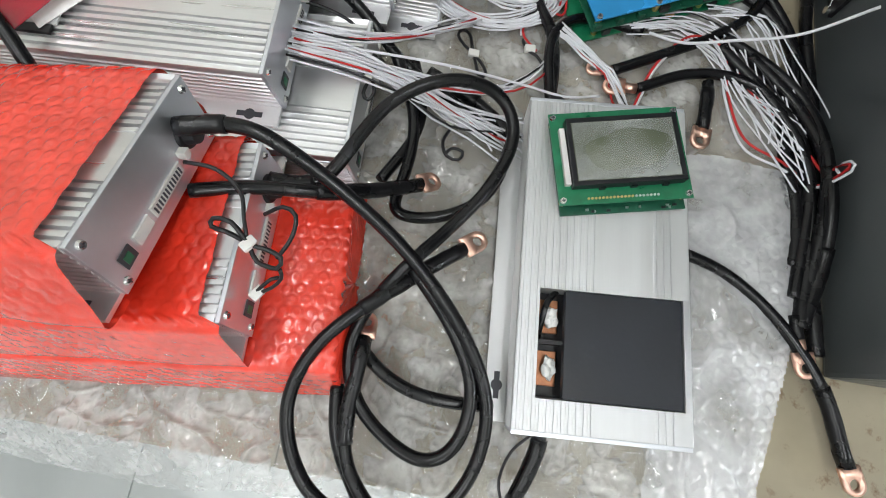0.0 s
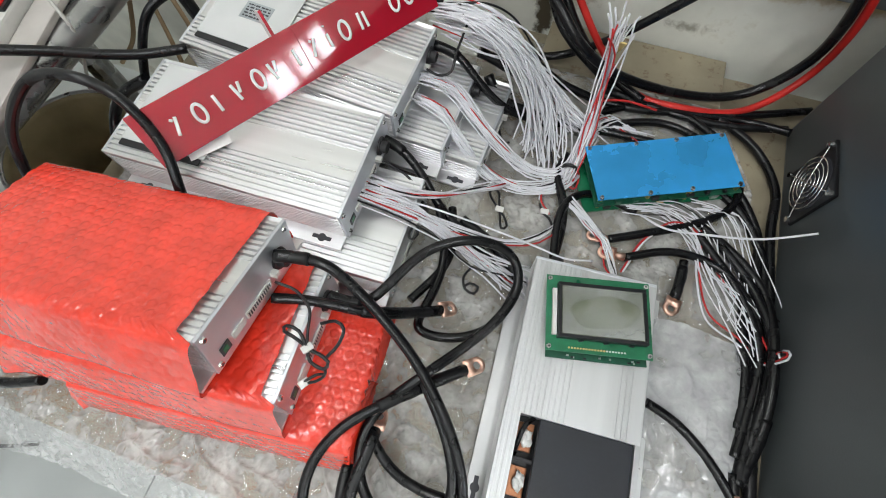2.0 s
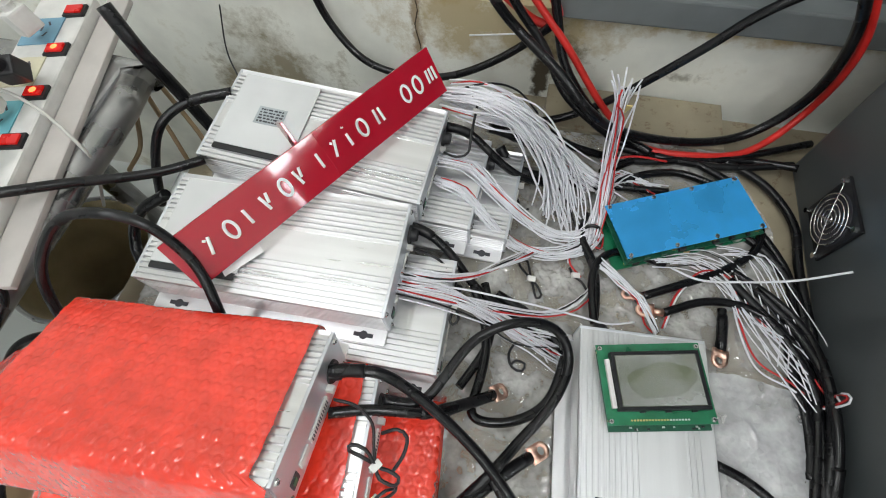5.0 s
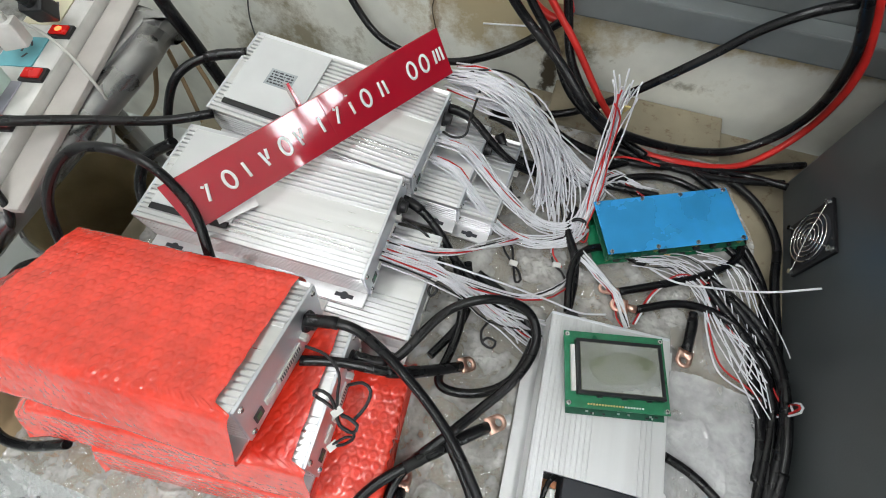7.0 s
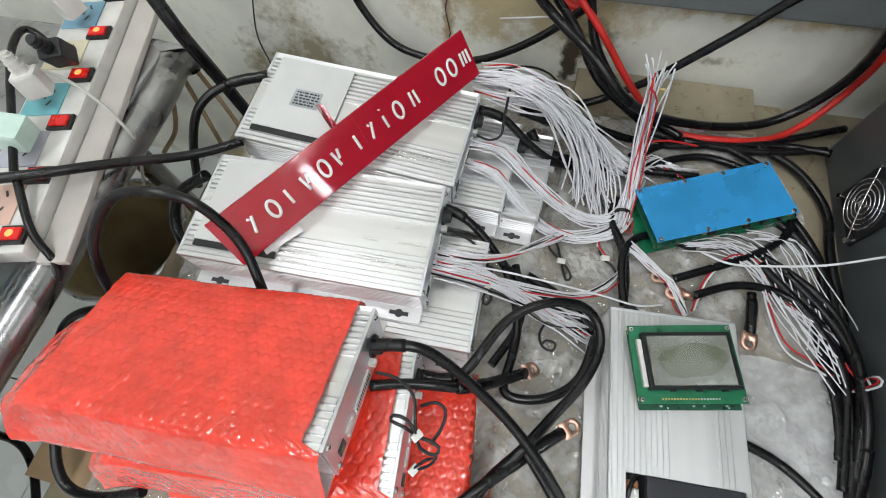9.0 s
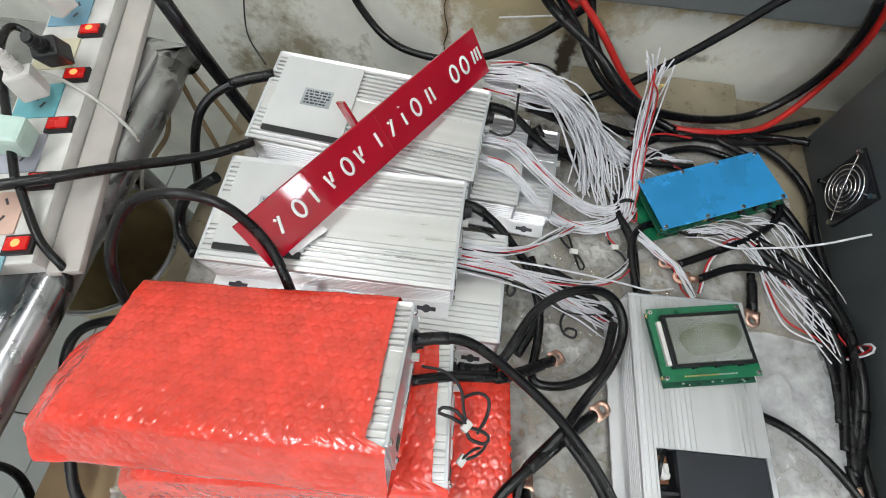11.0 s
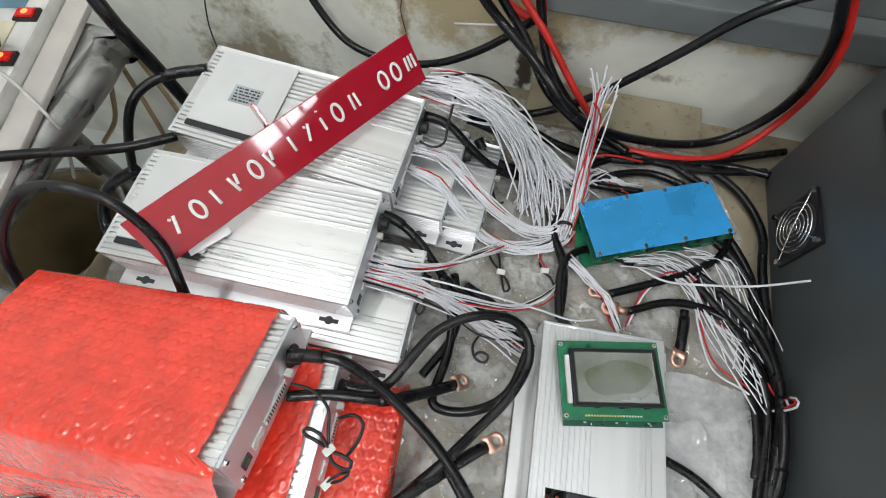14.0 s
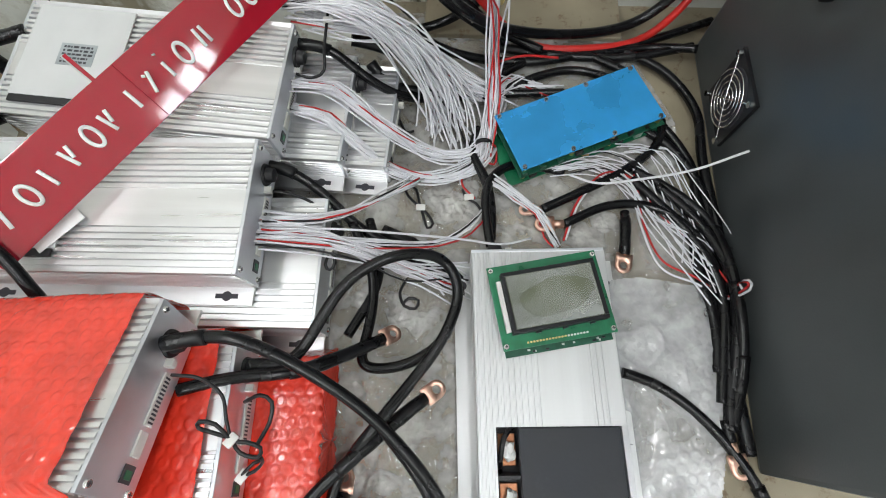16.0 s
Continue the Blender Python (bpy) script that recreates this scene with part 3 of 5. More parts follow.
def extrude_profile(bm, pts, x0, x1):
    a = [bm.verts.new((x0, y, z)) for y, z in pts]
    b = [bm.verts.new((x1, y, z)) for y, z in pts]
    n = len(pts)
    for i in range(n):
        bm.faces.new((a[i], b[i], b[(i + 1) % n], a[(i + 1) % n]))
    bm.faces.new(a)
    bm.faces.new(b[::-1])
    bmesh.ops.recalc_face_normals(bm, faces=bm.faces)


def screw(root, x, y, z, axis="x", r=0.0028, material=None):
    bm = bmesh.new()
    disc(bm, (x, y, z), r, 0.0014, 12, axis, r * 0.75)
    s = part("screw", bm, material or CHROME, root, "cross-head screw")
    bm = bmesh.new()
    e = 0.0015
    if axis == "x":
        box(bm, x + e, x + e + 0.0003, y - r * 0.5, y + r * 0.5, z - 0.0003, z + 0.0003)
        box(bm, x + e, x + e + 0.00031, y - 0.0003, y + 0.0003, z - r * 0.5, z + r * 0.5)
    else:
        box(bm, x - r * 0.5, x + r * 0.5, y - 0.0003, y + 0.0003, z + e, z + e + 0.0003)
        box(bm, x - 0.0003, x + 0.0003, y - r * 0.5, y + r * 0.5, z + e, z + e + 0.00031)
    part("slot", bm, INK, s)


def keyhole(root, x, y):
    # The hole is not cut: its shade is a thin dark patch on the flange.
    bm = bmesh.new()
    z = 0.0029
    disc(bm, (x, y, z), 0.0042, 0.0003, 14)
    box(bm, x - 0.0095, x + 0.0095, y - 0.002, y + 0.002, z + 0.00005, z + 0.00035)
    part("keyhole", bm, INK, root, "dark patch for the keyhole slot in the flange")


def finned_box(m, label, cover=False, window=False, front=True, fine=False, holes=True, high=0.042, group="finned boxes"):
    """Origin: foot of the plate with the sockets; the box runs back along -x."""
    global BH
    BH = high
    root = thing("power_module", m, label, "electronics box", group)
    al = ALU_MATT if fine else ALU
    bm = bmesh.new()
    if window:
        extrude_profile(bm, profile(None, fine), -0.1465, -0.003)
        extrude_profile(bm, profile((-0.0535, 0.0435), fine), -0.2195, -0.1465)
        extrude_profile(bm, profile(None, fine), -BL + 0.003, -0.2195)
    else:
        extrude_profile(bm, profile(None, fine), -BL + 0.003, -0.003)
    part("body", bm, al, root, "ribbed aluminium extrusion")
    h = BW / 2
    for x0, x1 in ((-0.003, 0.0), (-BL, -BL + 0.003)):
        part("end_plate", boxes((x0, x1, -h + 0.0005, h - 0.0005, 0.001, BH - 0.0005, 0.0006)), PLATE, root, "flat aluminium end plate")
    if holes:
        for x in (-0.025, -0.215):
            for y in (-h - FL / 2, h + FL / 2):
                keyhole(root, x, y)
    if front:
        for y in (-h + 0.006, h - 0.006):
            for z in (0.006, BH - 0.006):
                screw(root, 0.0, y, z)
        g = part("gland", disc(disc(bmesh.new(), (0.0, 0.036, 0.022), 0.0098, 0.0022, 32, "x", 0.0090), (0.0022, 0.036, 0.022), 0.0070, 0.006, 32, "x", 0.0058), BLACK_PLASTIC, root, "black rubber cable gland")
        part("socket", boxes((0.0, 0.0016, -0.016, 0.018, 0.010, 0.0175, 0.0005)), WHITE_PLASTIC, root, "long white wire socket")
        part("socket", boxes((0.0, 0.0016, -0.034, -0.019, 0.010, 0.0175, 0.0005)), WHITE_PLASTIC, root, "short white wire socket")
        for k in range(12):
            part("contact", boxes((0.0017, 0.0020, -0.0145 + k * 0.0026, -0.0133 + k * 0.0026, 0.0115, 0.016)), INK, root)
        # Uncut opening: a dark patch gives the shade inside it.
        part("port", boxes((0.0, 0.0008, -0.048, -0.038, 0.009, 0.018)), INK, root, "dark patch for the green socket opening")
        part("port_core", boxes((0.0009, 0.0013, -0.046, -0.041, 0.011, 0.016)), PCB, root)
        part("small_socket", boxes((0.0, 0.006, 0.0205, 0.026, 0.016, 0.021, 0.0006)), WHITE_PLASTIC, root, "small white two-pin plug")
    if cover:
        part("cover_plate", boxes((-BL + 0.012, -BL + 0.10, -0.040, 0.052, BH, BH + 0.0016, 0.0004)), COVER, root, "pale cover plate over the window")
        # Raised black strip in place of the open gap's shade.
        part("gap_strip", boxes((-BL + 0.014, -BL + 0.098, -0.047, -0.0405, BH, BH + 0.0022, 0.0005)), BLACK_PLASTIC, root, "black strip standing in for the dark gap along the cover")
        lb = part("sticker", boxes((-BL + 0.044, -BL + 0.076, -0.008, 0.014, BH + 0.0017, BH + 0.002)), LABEL, root, "grey printed sticker")
        rnd = random.Random(4)
        bm = bmesh.new()
        for k in range(5):
            x = -BL + 0.047
            while x < -BL + 0.072:
                w = rnd.uniform(0.001, 0.005)
                box(bm, x, min(x + w, -BL + 0.074), 0.0095 - k * 0.0038, 0.0115 - k * 0.0038, BH + 0.0021, BH + 0.0022)
                x += w + rnd.uniform(0.0006, 0.002)
        part("print_bars", bm, INK, lb)
    if window:
        # Thin black sheet laid over the opening's floor to darken the inside.
        part("recess", boxes((-0.2194, -0.1466, -0.0534, 0.0434, 0.0121, 0.0128)), BLACK_PLASTIC, root, "black sheet making the inside of the opening dark")
        lid = part("lid", boxes((-0.2188, -0.1470, -0.0530, 0.0257, 0.026, BH - 0.001, 0.0008)), LID, root, "black square board filling the opening")
        for x, turn in ((-0.164, 0.0), (-0.2, 0.5)):
            part("terminal", boxes((x - 0.012, x + 0.012, 0.027, 0.041, 0.013, 0.016, 0.0006)), DARK_COPPER, root, "copper terminal tab")
            bm = bmesh.new()
            bmesh.ops.create_icosphere(bm, subdivisions=3, radius=1.0)
            for v in bm.verts:
                q = v.co * (1 + 0.55 * noise.noise(v.co * 1.7 + Vector((turn * 9, 0, 0))))
                v.co = Vector((x + q.x * 0.0075, 0.033 + q.y * 0.0048, 0.020 + q.z * 0.0048))
            part("silicone_blob", bm, PASTE, root, "dab of white silicone")
        part("divider", boxes((-0.184, -0.181, 0.0257, 0.0435, 0.013, BH - 0.004, 0.0004)), BLACK_PLASTIC, root)
        tubebm = tube(bmesh.new(), [(-0.147, 0.030, 0.022), (-0.155, 0.037, 0.028), (-0.168, 0.040, 0.026), (-0.18, 0.041, 0.018)], 0.0022, 8)
        part("inner_wire", tubebm, RUBBER, root)
    return root


def tilt_pose(x, y, z, yaw=0.0, roll=0.0, pitch=0.0):
    return pose(x, y, z) @ pose(0, 0, 0, 0, 0, yaw) @ pose(0, 0, 0, roll, pitch, 0)


finned_box(tilt_pose(0.2213, 0.3858, 0.0035, 93.8), "matt aluminium finned box lying on bubble wrap under the display", window=True, fine=True, high=0.0345)
finned_box(tilt_pose(0.036, 0.362, 0.003, 1.8, 0), "silver finned box at the bottom of a stack", high=0.048)
finned_box(tilt_pose(-0.0146, 0.393, 0.052, 1.75, 1.0), "silver finned box on top of another, pale cover plate", cover=True, high=0.0445)
finned_box(tilt_pose(0.082, 0.520, 0.003, -2, 0), "silver finned box lowest at the back", high=0.034)
finned_box(tilt_pose(0.042, 0.516, 0.020, -2, 2), "silver finned box under the back one", high=0.036)
finned_box(tilt_pose(-0.010, 0.516, 0.0545, -2.6, 4.0, 2.5), "silver finned box at the back, pale cover plate with sticker", cover=True, high=0.040)
RED_3 = finned_box(tilt_pose(0.047, 0.217, 0.008, 6.5, -4), "finned box lowest, wholly wrapped in red bubble film", front=False, holes=False, high=0.042, group="red wrapped boxes")
RED_2 = finned_box(tilt_pose(0.0035, 0.229, 0.0525, 6.5, -8.0, -3.2), "finned box in the middle, wrapped in red bubble film", high=0.042, group="red wrapped boxes")
RED_1 = finned_box(tilt_pose(-0.034, 0.2385, 0.1035, 3.6, -18.5, -4.6), "finned box on top, wrapped in red bubble film", high=0.045, group="red wrapped boxes")


def red_sleeve(root, x_open, x_back, closed_front, seed, tail=0.04, high=0.042):
    """Bubble film folded round a box, open at the plate and crumpled at the back."""
    hh = high / 2 + 0.0024
    nu, nv = 270, 350
    per = []
    for k in range(nv):
        a = 2 * math.pi * k / nv
        c, s = math.cos(a), math.sin(a)
        e = 0.18 if s > 0 else 0.12
        zz = math.copysign(abs(s) ** e, s)
        half = BW / 2 + 0.0045 + FL * (1 - zz) / 2
        per.append((math.copysign(abs(c) ** e, c) * half, zz * hh))
    per = np.array(per)
    seg = np.linalg.norm(np.roll(per, -1, 0) - per, axis=1)
    arc = np.r_[0, np.cumsum(seg)[:-1]]
    even = np.linspace(0, arc[-1] + seg[-1], nv, endpoint=False)
    per = np.stack([np.interp(even, np.r_[arc, arc[-1] + seg[-1]], np.r_[per[:, i], per[0, i]]) for i in (0, 1)], -1)
    nrm = np.roll(per, -1, 0) - np.roll(per, 1, 0)
    nrm = np.stack([nrm[:, 1], -nrm[:, 0]], -1) / np.linalg.norm(nrm, axis=1)[:, None]
    us = np.linspace(x_open, x_back - tail, nu)
    verts = np.zeros((nu, nv, 3))
    for i, x in enumerate(us):
        past = max(0.0, (x_back - x) / max(tail, 1e-6))
        wig = np.array([noise.noise(Vector((x * 22, p[0] * 22, p[1] * 30 + seed))) for p in per])
        wig2 = np.array([noise.noise(Vector((x * 70, p[0] * 70, p[1] * 80 + seed))) for p in per])
        bub = bubble_height(np.full(nv, x) + 0.002 * wig, even + 0.0015 * wig2, 0.0092, 0.00095, seed)
        flat = np.abs(nrm[:, 1])
        off = 0.0014 * wig + 0.0006 * wig2 * (0.4 + 0.6 * flat) * (1 + 3 * past) + bub * (0.06 + 0.94 * flat)
        p = per + nrm * off[:, None]
        squash = 1 - 0.30 * past
        skew = 0.12 + 0.9 * np.clip((0.018 - p[:, 0]) / 0.012, 0, 1) if past else 1.0
        side = np.clip((-p[:, 0] - BW / 2 + 0.004) / 0.005, 0, 1) * (0.0 if closed_front else 0.013) * max(0.0, 1 - (x_open - x) / 0.06)
        verts[i, :, 0] = side + (x if not past else x_back - (x_back - x) * skew) + 0.006 * past * wig + 0.0018 * wig2 * (1 if i == 0 else 0)
        verts[i, :, 1] = p[:, 0] * (1 + 0.05 * past)
        verts[i, :, 2] = (p[:, 1]) * squash + high / 2 - 0.006 * past
    if closed_front:
        for i, k in ((0, 0.0), (1, 0.5), (2, 0.93), (3, 1.0)):
            verts[i, :, 0] = x_open + 0.0015 * (1 - k) + 0.0012 * np.sin(np.arange(nv) * 0.7 + i)
            verts[i, :, 1] *= k
            verts[i, :, 2] = (verts[i, :, 2] - high / 2) * k + high / 2
    me = bpy.data.meshes.new("red_wrap")
    f = []
    for i in range(nu - 1):
        for k in range(nv):
            f.append((i * nv + k, i * nv + (k + 1) % nv, (i + 1) * nv + (k + 1) % nv, (i + 1) * nv + k))
    me.from_pydata(verts.reshape(-1, 3).tolist(), [], f)
    me.polygons.foreach_set("use_smooth", [True] * len(me.polygons))
    me.update()
    link("bubble_sleeve", me, RED_FILM, root, "glossy red bubble-film sleeve")


red_sleeve(RED_1, -0.0145, -BL, False, 1.0, 0.026, 0.045)
red_sleeve(RED_2, -0.012, -BL, False, 4.0, 0.02)
red_sleeve(RED_3, 0.009, -BL, True, 7.0, 0.004)


# ---- the display board ----
def display_board():
    d = thing("display_board", pose(0.2295, 0.3375, 0.0385, 0, 0, 12.9), "small graphic display on green circuit boards, switched off", "display")
    part("lower_board", boxes((-0.0445, 0.0445, -0.0395, 0.033, 0.0008, 0.0024, 0.0003)), PCB_DARK, d, "dark green carrier board")
    rnd = random.Random(2)
    for k in range(14):
        x, y = rnd.uniform(-0.038, 0.036), rnd.choice((-0.0385, -0.037, 0.029))
        part("chip", boxes((x, x + rnd.uniform(0.001, 0.003), y, y + 0.0015, 0.0024, 0.0036)), BLACK_PLASTIC if k % 2 else SOLDER, d)
    z = 0.0105
    board = part("upper_board", boxes((-0.0465, 0.0465, -0.035, 0.035, z, z + 0.0016, 0.0004)), PCB, d, "green display board")
    for x in (-0.0435, 0.0435):
        for y in (-0.0315, 0.0315):
            part("standoff", disc(bmesh.new(), (x * 0.97, y * 0.96, 0.0024), 0.0024, z - 0.0024, 8), GOLD, d, "brass standoff")
            screw(d, x, y, z + 0.0016, "z", 0.0026)
    part("backlight_strip", boxes((-0.0415, -0.0375, -0.0215, 0.021, z + 0.0016, z + 0.0062, 0.0005)), WHITE_PLASTIC, d, "white backlight strip")
    bz = part("bezel", bezel_mesh(-0.037, 0.041, -0.024, 0.0265, z + 0.0016, z + 0.0095, 0.0032), BEZEL, d, "black metal bezel")
    part("glass", boxes((-0.0339, 0.0379, -0.0209, 0.0234, z + 0.0060, z + 0.0084, 0.0003)), SCREEN, d, "grey-green display glass")
    part("protective_film", boxes((-0.0335, 0.0375, -0.0205, 0.0230, z + 0.0086, z + 0.0088)), SCREEN_FILM, d, "clear peel-off film on the glass")
    # Whitish ring: lifted film edge, with the glass's border haze put in.
    rim = bmesh.new()
    outer, inner = [], []
    for k in range(48):
        a = 2 * math.pi * k / 48
        c, s = math.cos(a), math.sin(a)
        q = max(abs(c), abs(s))
        outer.append(rim.verts.new((0.002 + 0.0352 * c / q, 0.00125 + 0.0214 * s / q, z + 0.0096)))
        w = 0.83 + 0.10 * math.sin(2 * a + 0.7) + 0.04 * math.sin(5 * a)
        inner.append(rim.verts.new((0.004 + 0.0335 * w * c, 0.001 + 0.0195 * w * s, z + 0.0093)))
    for k in range(48):
        rim.faces.new((outer[k], outer[(k + 1) % 48], inner[(k + 1) % 48], inner[k]))
    bmesh.ops.solidify(rim, geom=rim.faces[:], thickness=0.0003)
    bmesh.ops.recalc_face_normals(rim, faces=rim.faces)
    part("film_edge", rim, LOOSE_FILM, d, "lifted edge of the peel-off film, whitish for reflection haze too")
    for k in range(20):
        x = -0.026 + k * 0.00254
        part("pin", disc(bmesh.new(), (x, -0.0312, z + 0.0016), 0.0009, 0.0008, 8), GOLD if k < 13 else SOLDER, board)
    for x in (-0.018, 0.004, 0.026):
        part("clip", boxes((x, x + 0.004, -0.0253, -0.0241, z + 0.0016, z + 0.005)), BEZEL, d)


def bezel_mesh(x0, x1, y0, y1, z0, z1, w):
    bm = bmesh.new()
    for r in ((x0, x1, y0, y0 + w), (x0, x1, y1 - w, y1), (x0, x0 + w, y0 + w, y1 - w), (x1 - w, x1, y0 + w, y1 - w)):
        box(bm, *r, z0, z1, 0.0004)
    return bm


display_board()


# ---- blue-topped board ----
def blue_module():
    b = thing("control_board", pose(0.2685, 0.534, -0.001) @ pose(0, 0, 0, 0, 0, 24.4) @ pose(0, 0, 0, 0.5, -1.5, 0), "circuit board stack under a bright blue plate, on cables", "circuit board")
    part("lower_board", boxes((-0.09, 0.08, -0.036, 0.035, 0.004, 0.0056, 0.0003)), PCB, b, "green lower circuit board")
    part("middle_board", boxes((-0.08, 0.08, -0.036, 0.035, 0.0145, 0.0161, 0.0003)), PCB_DARK, b, "green upper circuit board")
    part("plate", boxes((-0.0785, 0.0785, -0.0335, 0.0345, 0.024, 0.026, 0.0004)), BLUE, b, "bright blue film-covered plate")
    for x in (-0.074, -0.022, 0.023, 0.074):
        for y in (-0.0305, 0.0315):
            if abs(x) < 0.05 or x * y > -1:
                screw(b, x, y, 0.026, "z", 0.0028)
            part("standoff", disc(bmesh.new(), (x, y, 0.0056), 0.0026, 0.0184, 8), GOLD, b, "brass standoff")
    rnd = random.Random(5)
    for k in range(16):
        x = -0.078 + k * 0.0098
        w = rnd.uniform(0.003, 0.008)
        part("component", boxes((x, x + w, -0.0355, -0.032, 0.0056 if k % 2 else 0.0161, rnd.uniform(0.009, 0.013) if k % 2 else rnd.uniform(0.018, 0.0225), 0.0003)), (PCB_DARK, BLACK_PLASTIC, SOLDER, GOLD)[rnd.randrange(4)], b)


blue_module()


# ---- red sign ----
def sign():
    L, W = 0.304, 0.050
    m = tilt_pose(-0.1702, 0.3346, 0.1065, 58.5, 56.0, 0.4)
    s = thing("sign_plate", m, "glossy red acrylic strip with hand-painted white marks, leaning on the boxes", "sign")
    part("strip", boxes((-0.011, L * 0.5, 0, W, -0.003, 0.0, 0.0005), (L * 0.5, L, 0, W, -0.0035, -0.0003, 0.0005)), SIGN_RED, s)
    part("foot", boxes((L * 0.44, L * 0.45, W * 0.75, W + 0.022, -0.018, -0.004, 0.0005)), SIGN_RED, s, "small red acrylic support")
    hgt = 0.0086
    ring = [(0.8 * math.cos(a), math.sin(a)) for a in [k * math.pi / 5 for k in range(10)]]
    shapes = {
        "o": [ring], "c": [ring], "e": [ring], "v": [[(-0.55, 0.9), (-0.1, -0.9)], [(0.2, -0.2), (0.6, 0.9)]],
        "i": [[(0, 0.6), (0.05, -0.9)], [(-0.05, 1.35), (0.02, 1.5)]], "l": [[(0, 0.9), (0.05, -0.9)]], "r": [[(-0.1, 0.9), (0.0, -0.9)]],
        "s": [[(0.5, 0.9), (-0.5, -0.9)], [(-0.35, 0.65), (-0.1, 0.85)]],
        "n": [[(-0.55, -0.9), (-0.45, 0.9)], [(0.45, 0.8), (0.6, -0.9)]],
        "m": [[(-0.8, -0.8), (-0.7, 0.8)], [(0.0, -0.7), (0.05, 0.8)], [(0.75, 0.8), (0.85, -0.8)]],
    }
    for u, key in ((0.065, "s"), (0.138, "e"), (0.197, "r"), (0.265, "v"), (0.335, "o"), (0.39, "v"), (0.47, "l"), (0.535, "s"), (0.59, "i"), (0.65, "o"), (0.72, "n"), (0.847, "c"), (0.902, "o"), (0.965, "m")):
        bm = bmesh.new()
        for st in shapes[key]:
            pts = [(u * L + x * hgt * 0.7, W * 0.5 + y * hgt, 0.0009) for x, y in st]
            tube(bm, pts, 0.0015, 8, 0.0016, closed=(key in "oce"), flat=0.35)
        part("mark", bm, SIGN_WHITE, s, "white brush mark")
    slip = tagged(part("paper_slip", boxes((-0.02, 0.02, -0.008, 0.008, 0.0, 0.0005)), SIGN_WHITE), "small white paper slip under the sign", "paper")
    slip.matrix_basis = pose(-0.158, 0.363, 0.0985, 0, 0, 50)


sign()


# ---- grey cabinet with fan grille ----
def cabinet():
    c = thing("grey_cabinet", pose(0.4085, 0.211, -0.006), "dark grey powder-coated metal cabinet with a fan grille", "cabinet")
    part("body", boxes((0, 0.5, 0, 0.440, 0, 0.33, 0.004)), CABINET, c)
    f = part("fan_guard_plate", boxes((-0.0035, 0.0, 0.299, 0.365, 0.021, 0.085, 0.0008)), BLACK_PLASTIC, c, "black square fan plate")
    cy, cz = 0.332, 0.053
    # No hole in the plate: a dark disc carries the opening's shade.
    bm = bmesh.new()
    disc(bm, (-0.0040, cy, cz), 0.0285, 0.0004, 32, "x")
    part("fan_opening", bm, INK, f, "dark disc for the fan opening")
    for r in (0.005, 0.0105, 0.016, 0.0215, 0.027):
        part("guard_ring", tube(bmesh.new(), [(-0.0065, cy + r * math.cos(a), cz + r * math.sin(a)) for a in [k * math.pi / 8 for k in range(16)]], 0.0009, 6, 0.004, closed=True), CHROME, f, "chrome wire ring")
    for s in (1, -1):
        e = 0.029
        part("guard_bar", tube(bmesh.new(), [(-0.0055, cy - e, cz - s * e), (-0.0075, cy, cz), (-0.0055, cy + e, cz + s * e)], 0.0008, 6, 0.01), CHROME, f, "chrome wire bar")
    for a in (-1, 1):
        for b in (-1, 1):
            part("guard_screw", disc(bmesh.new(), (-0.008, cy + a * 0.0285, cz + b * 0.0285), 0.003, 0.004, 12, "x"), CHROME, f)
    part("latch", boxes((-0.012, 0.0, 0.320, 0.385, 0.172, 0.184, 0.004)), BLACK_PLASTIC, c, "black plastic handle bar")


cabinet()


# ---- steel bench with the socket strip ----
def bench():
    bx, zt = -0.360, 0.120
    b = thing("steel_bench", pose(-0.7, 0.2, FLOOR_Z), "scuffed stainless steel bench with rolled edge", "bench")
    o = Vector((-0.7, 0.2, FLOOR_Z))
    part("top", boxes((-1.1 + 0.7, bx + 0.7 - 0.012, -0.55, 0.36, zt - FLOOR_Z - 0.03, zt - FLOOR_Z, 0.004)), STEEL, b)
    part("rolled_edge", tube(bmesh.new(), [(-1.1, 0.56, zt - 0.016), (bx - 0.05, 0.56, zt - 0.016), (bx - 0.012, 0.545, zt - 0.016), (bx, 0.51, zt - 0.016), (bx, 0.30, zt - 0.016), (bx, 0.05, zt - 0.016), (bx, -0.35, zt - 0.016)], 0.017, 14, 0.015), STEEL, b, "bright rolled steel edge", world=True)
    for ly in (0.30, -0.5):
        for lx in (0.2, -0.3):
            part("leg", disc(bmesh.new(), (lx, ly, 0.0), 0.016, zt - FLOOR_Z - 0.03, 14), STEEL, b)


bench()


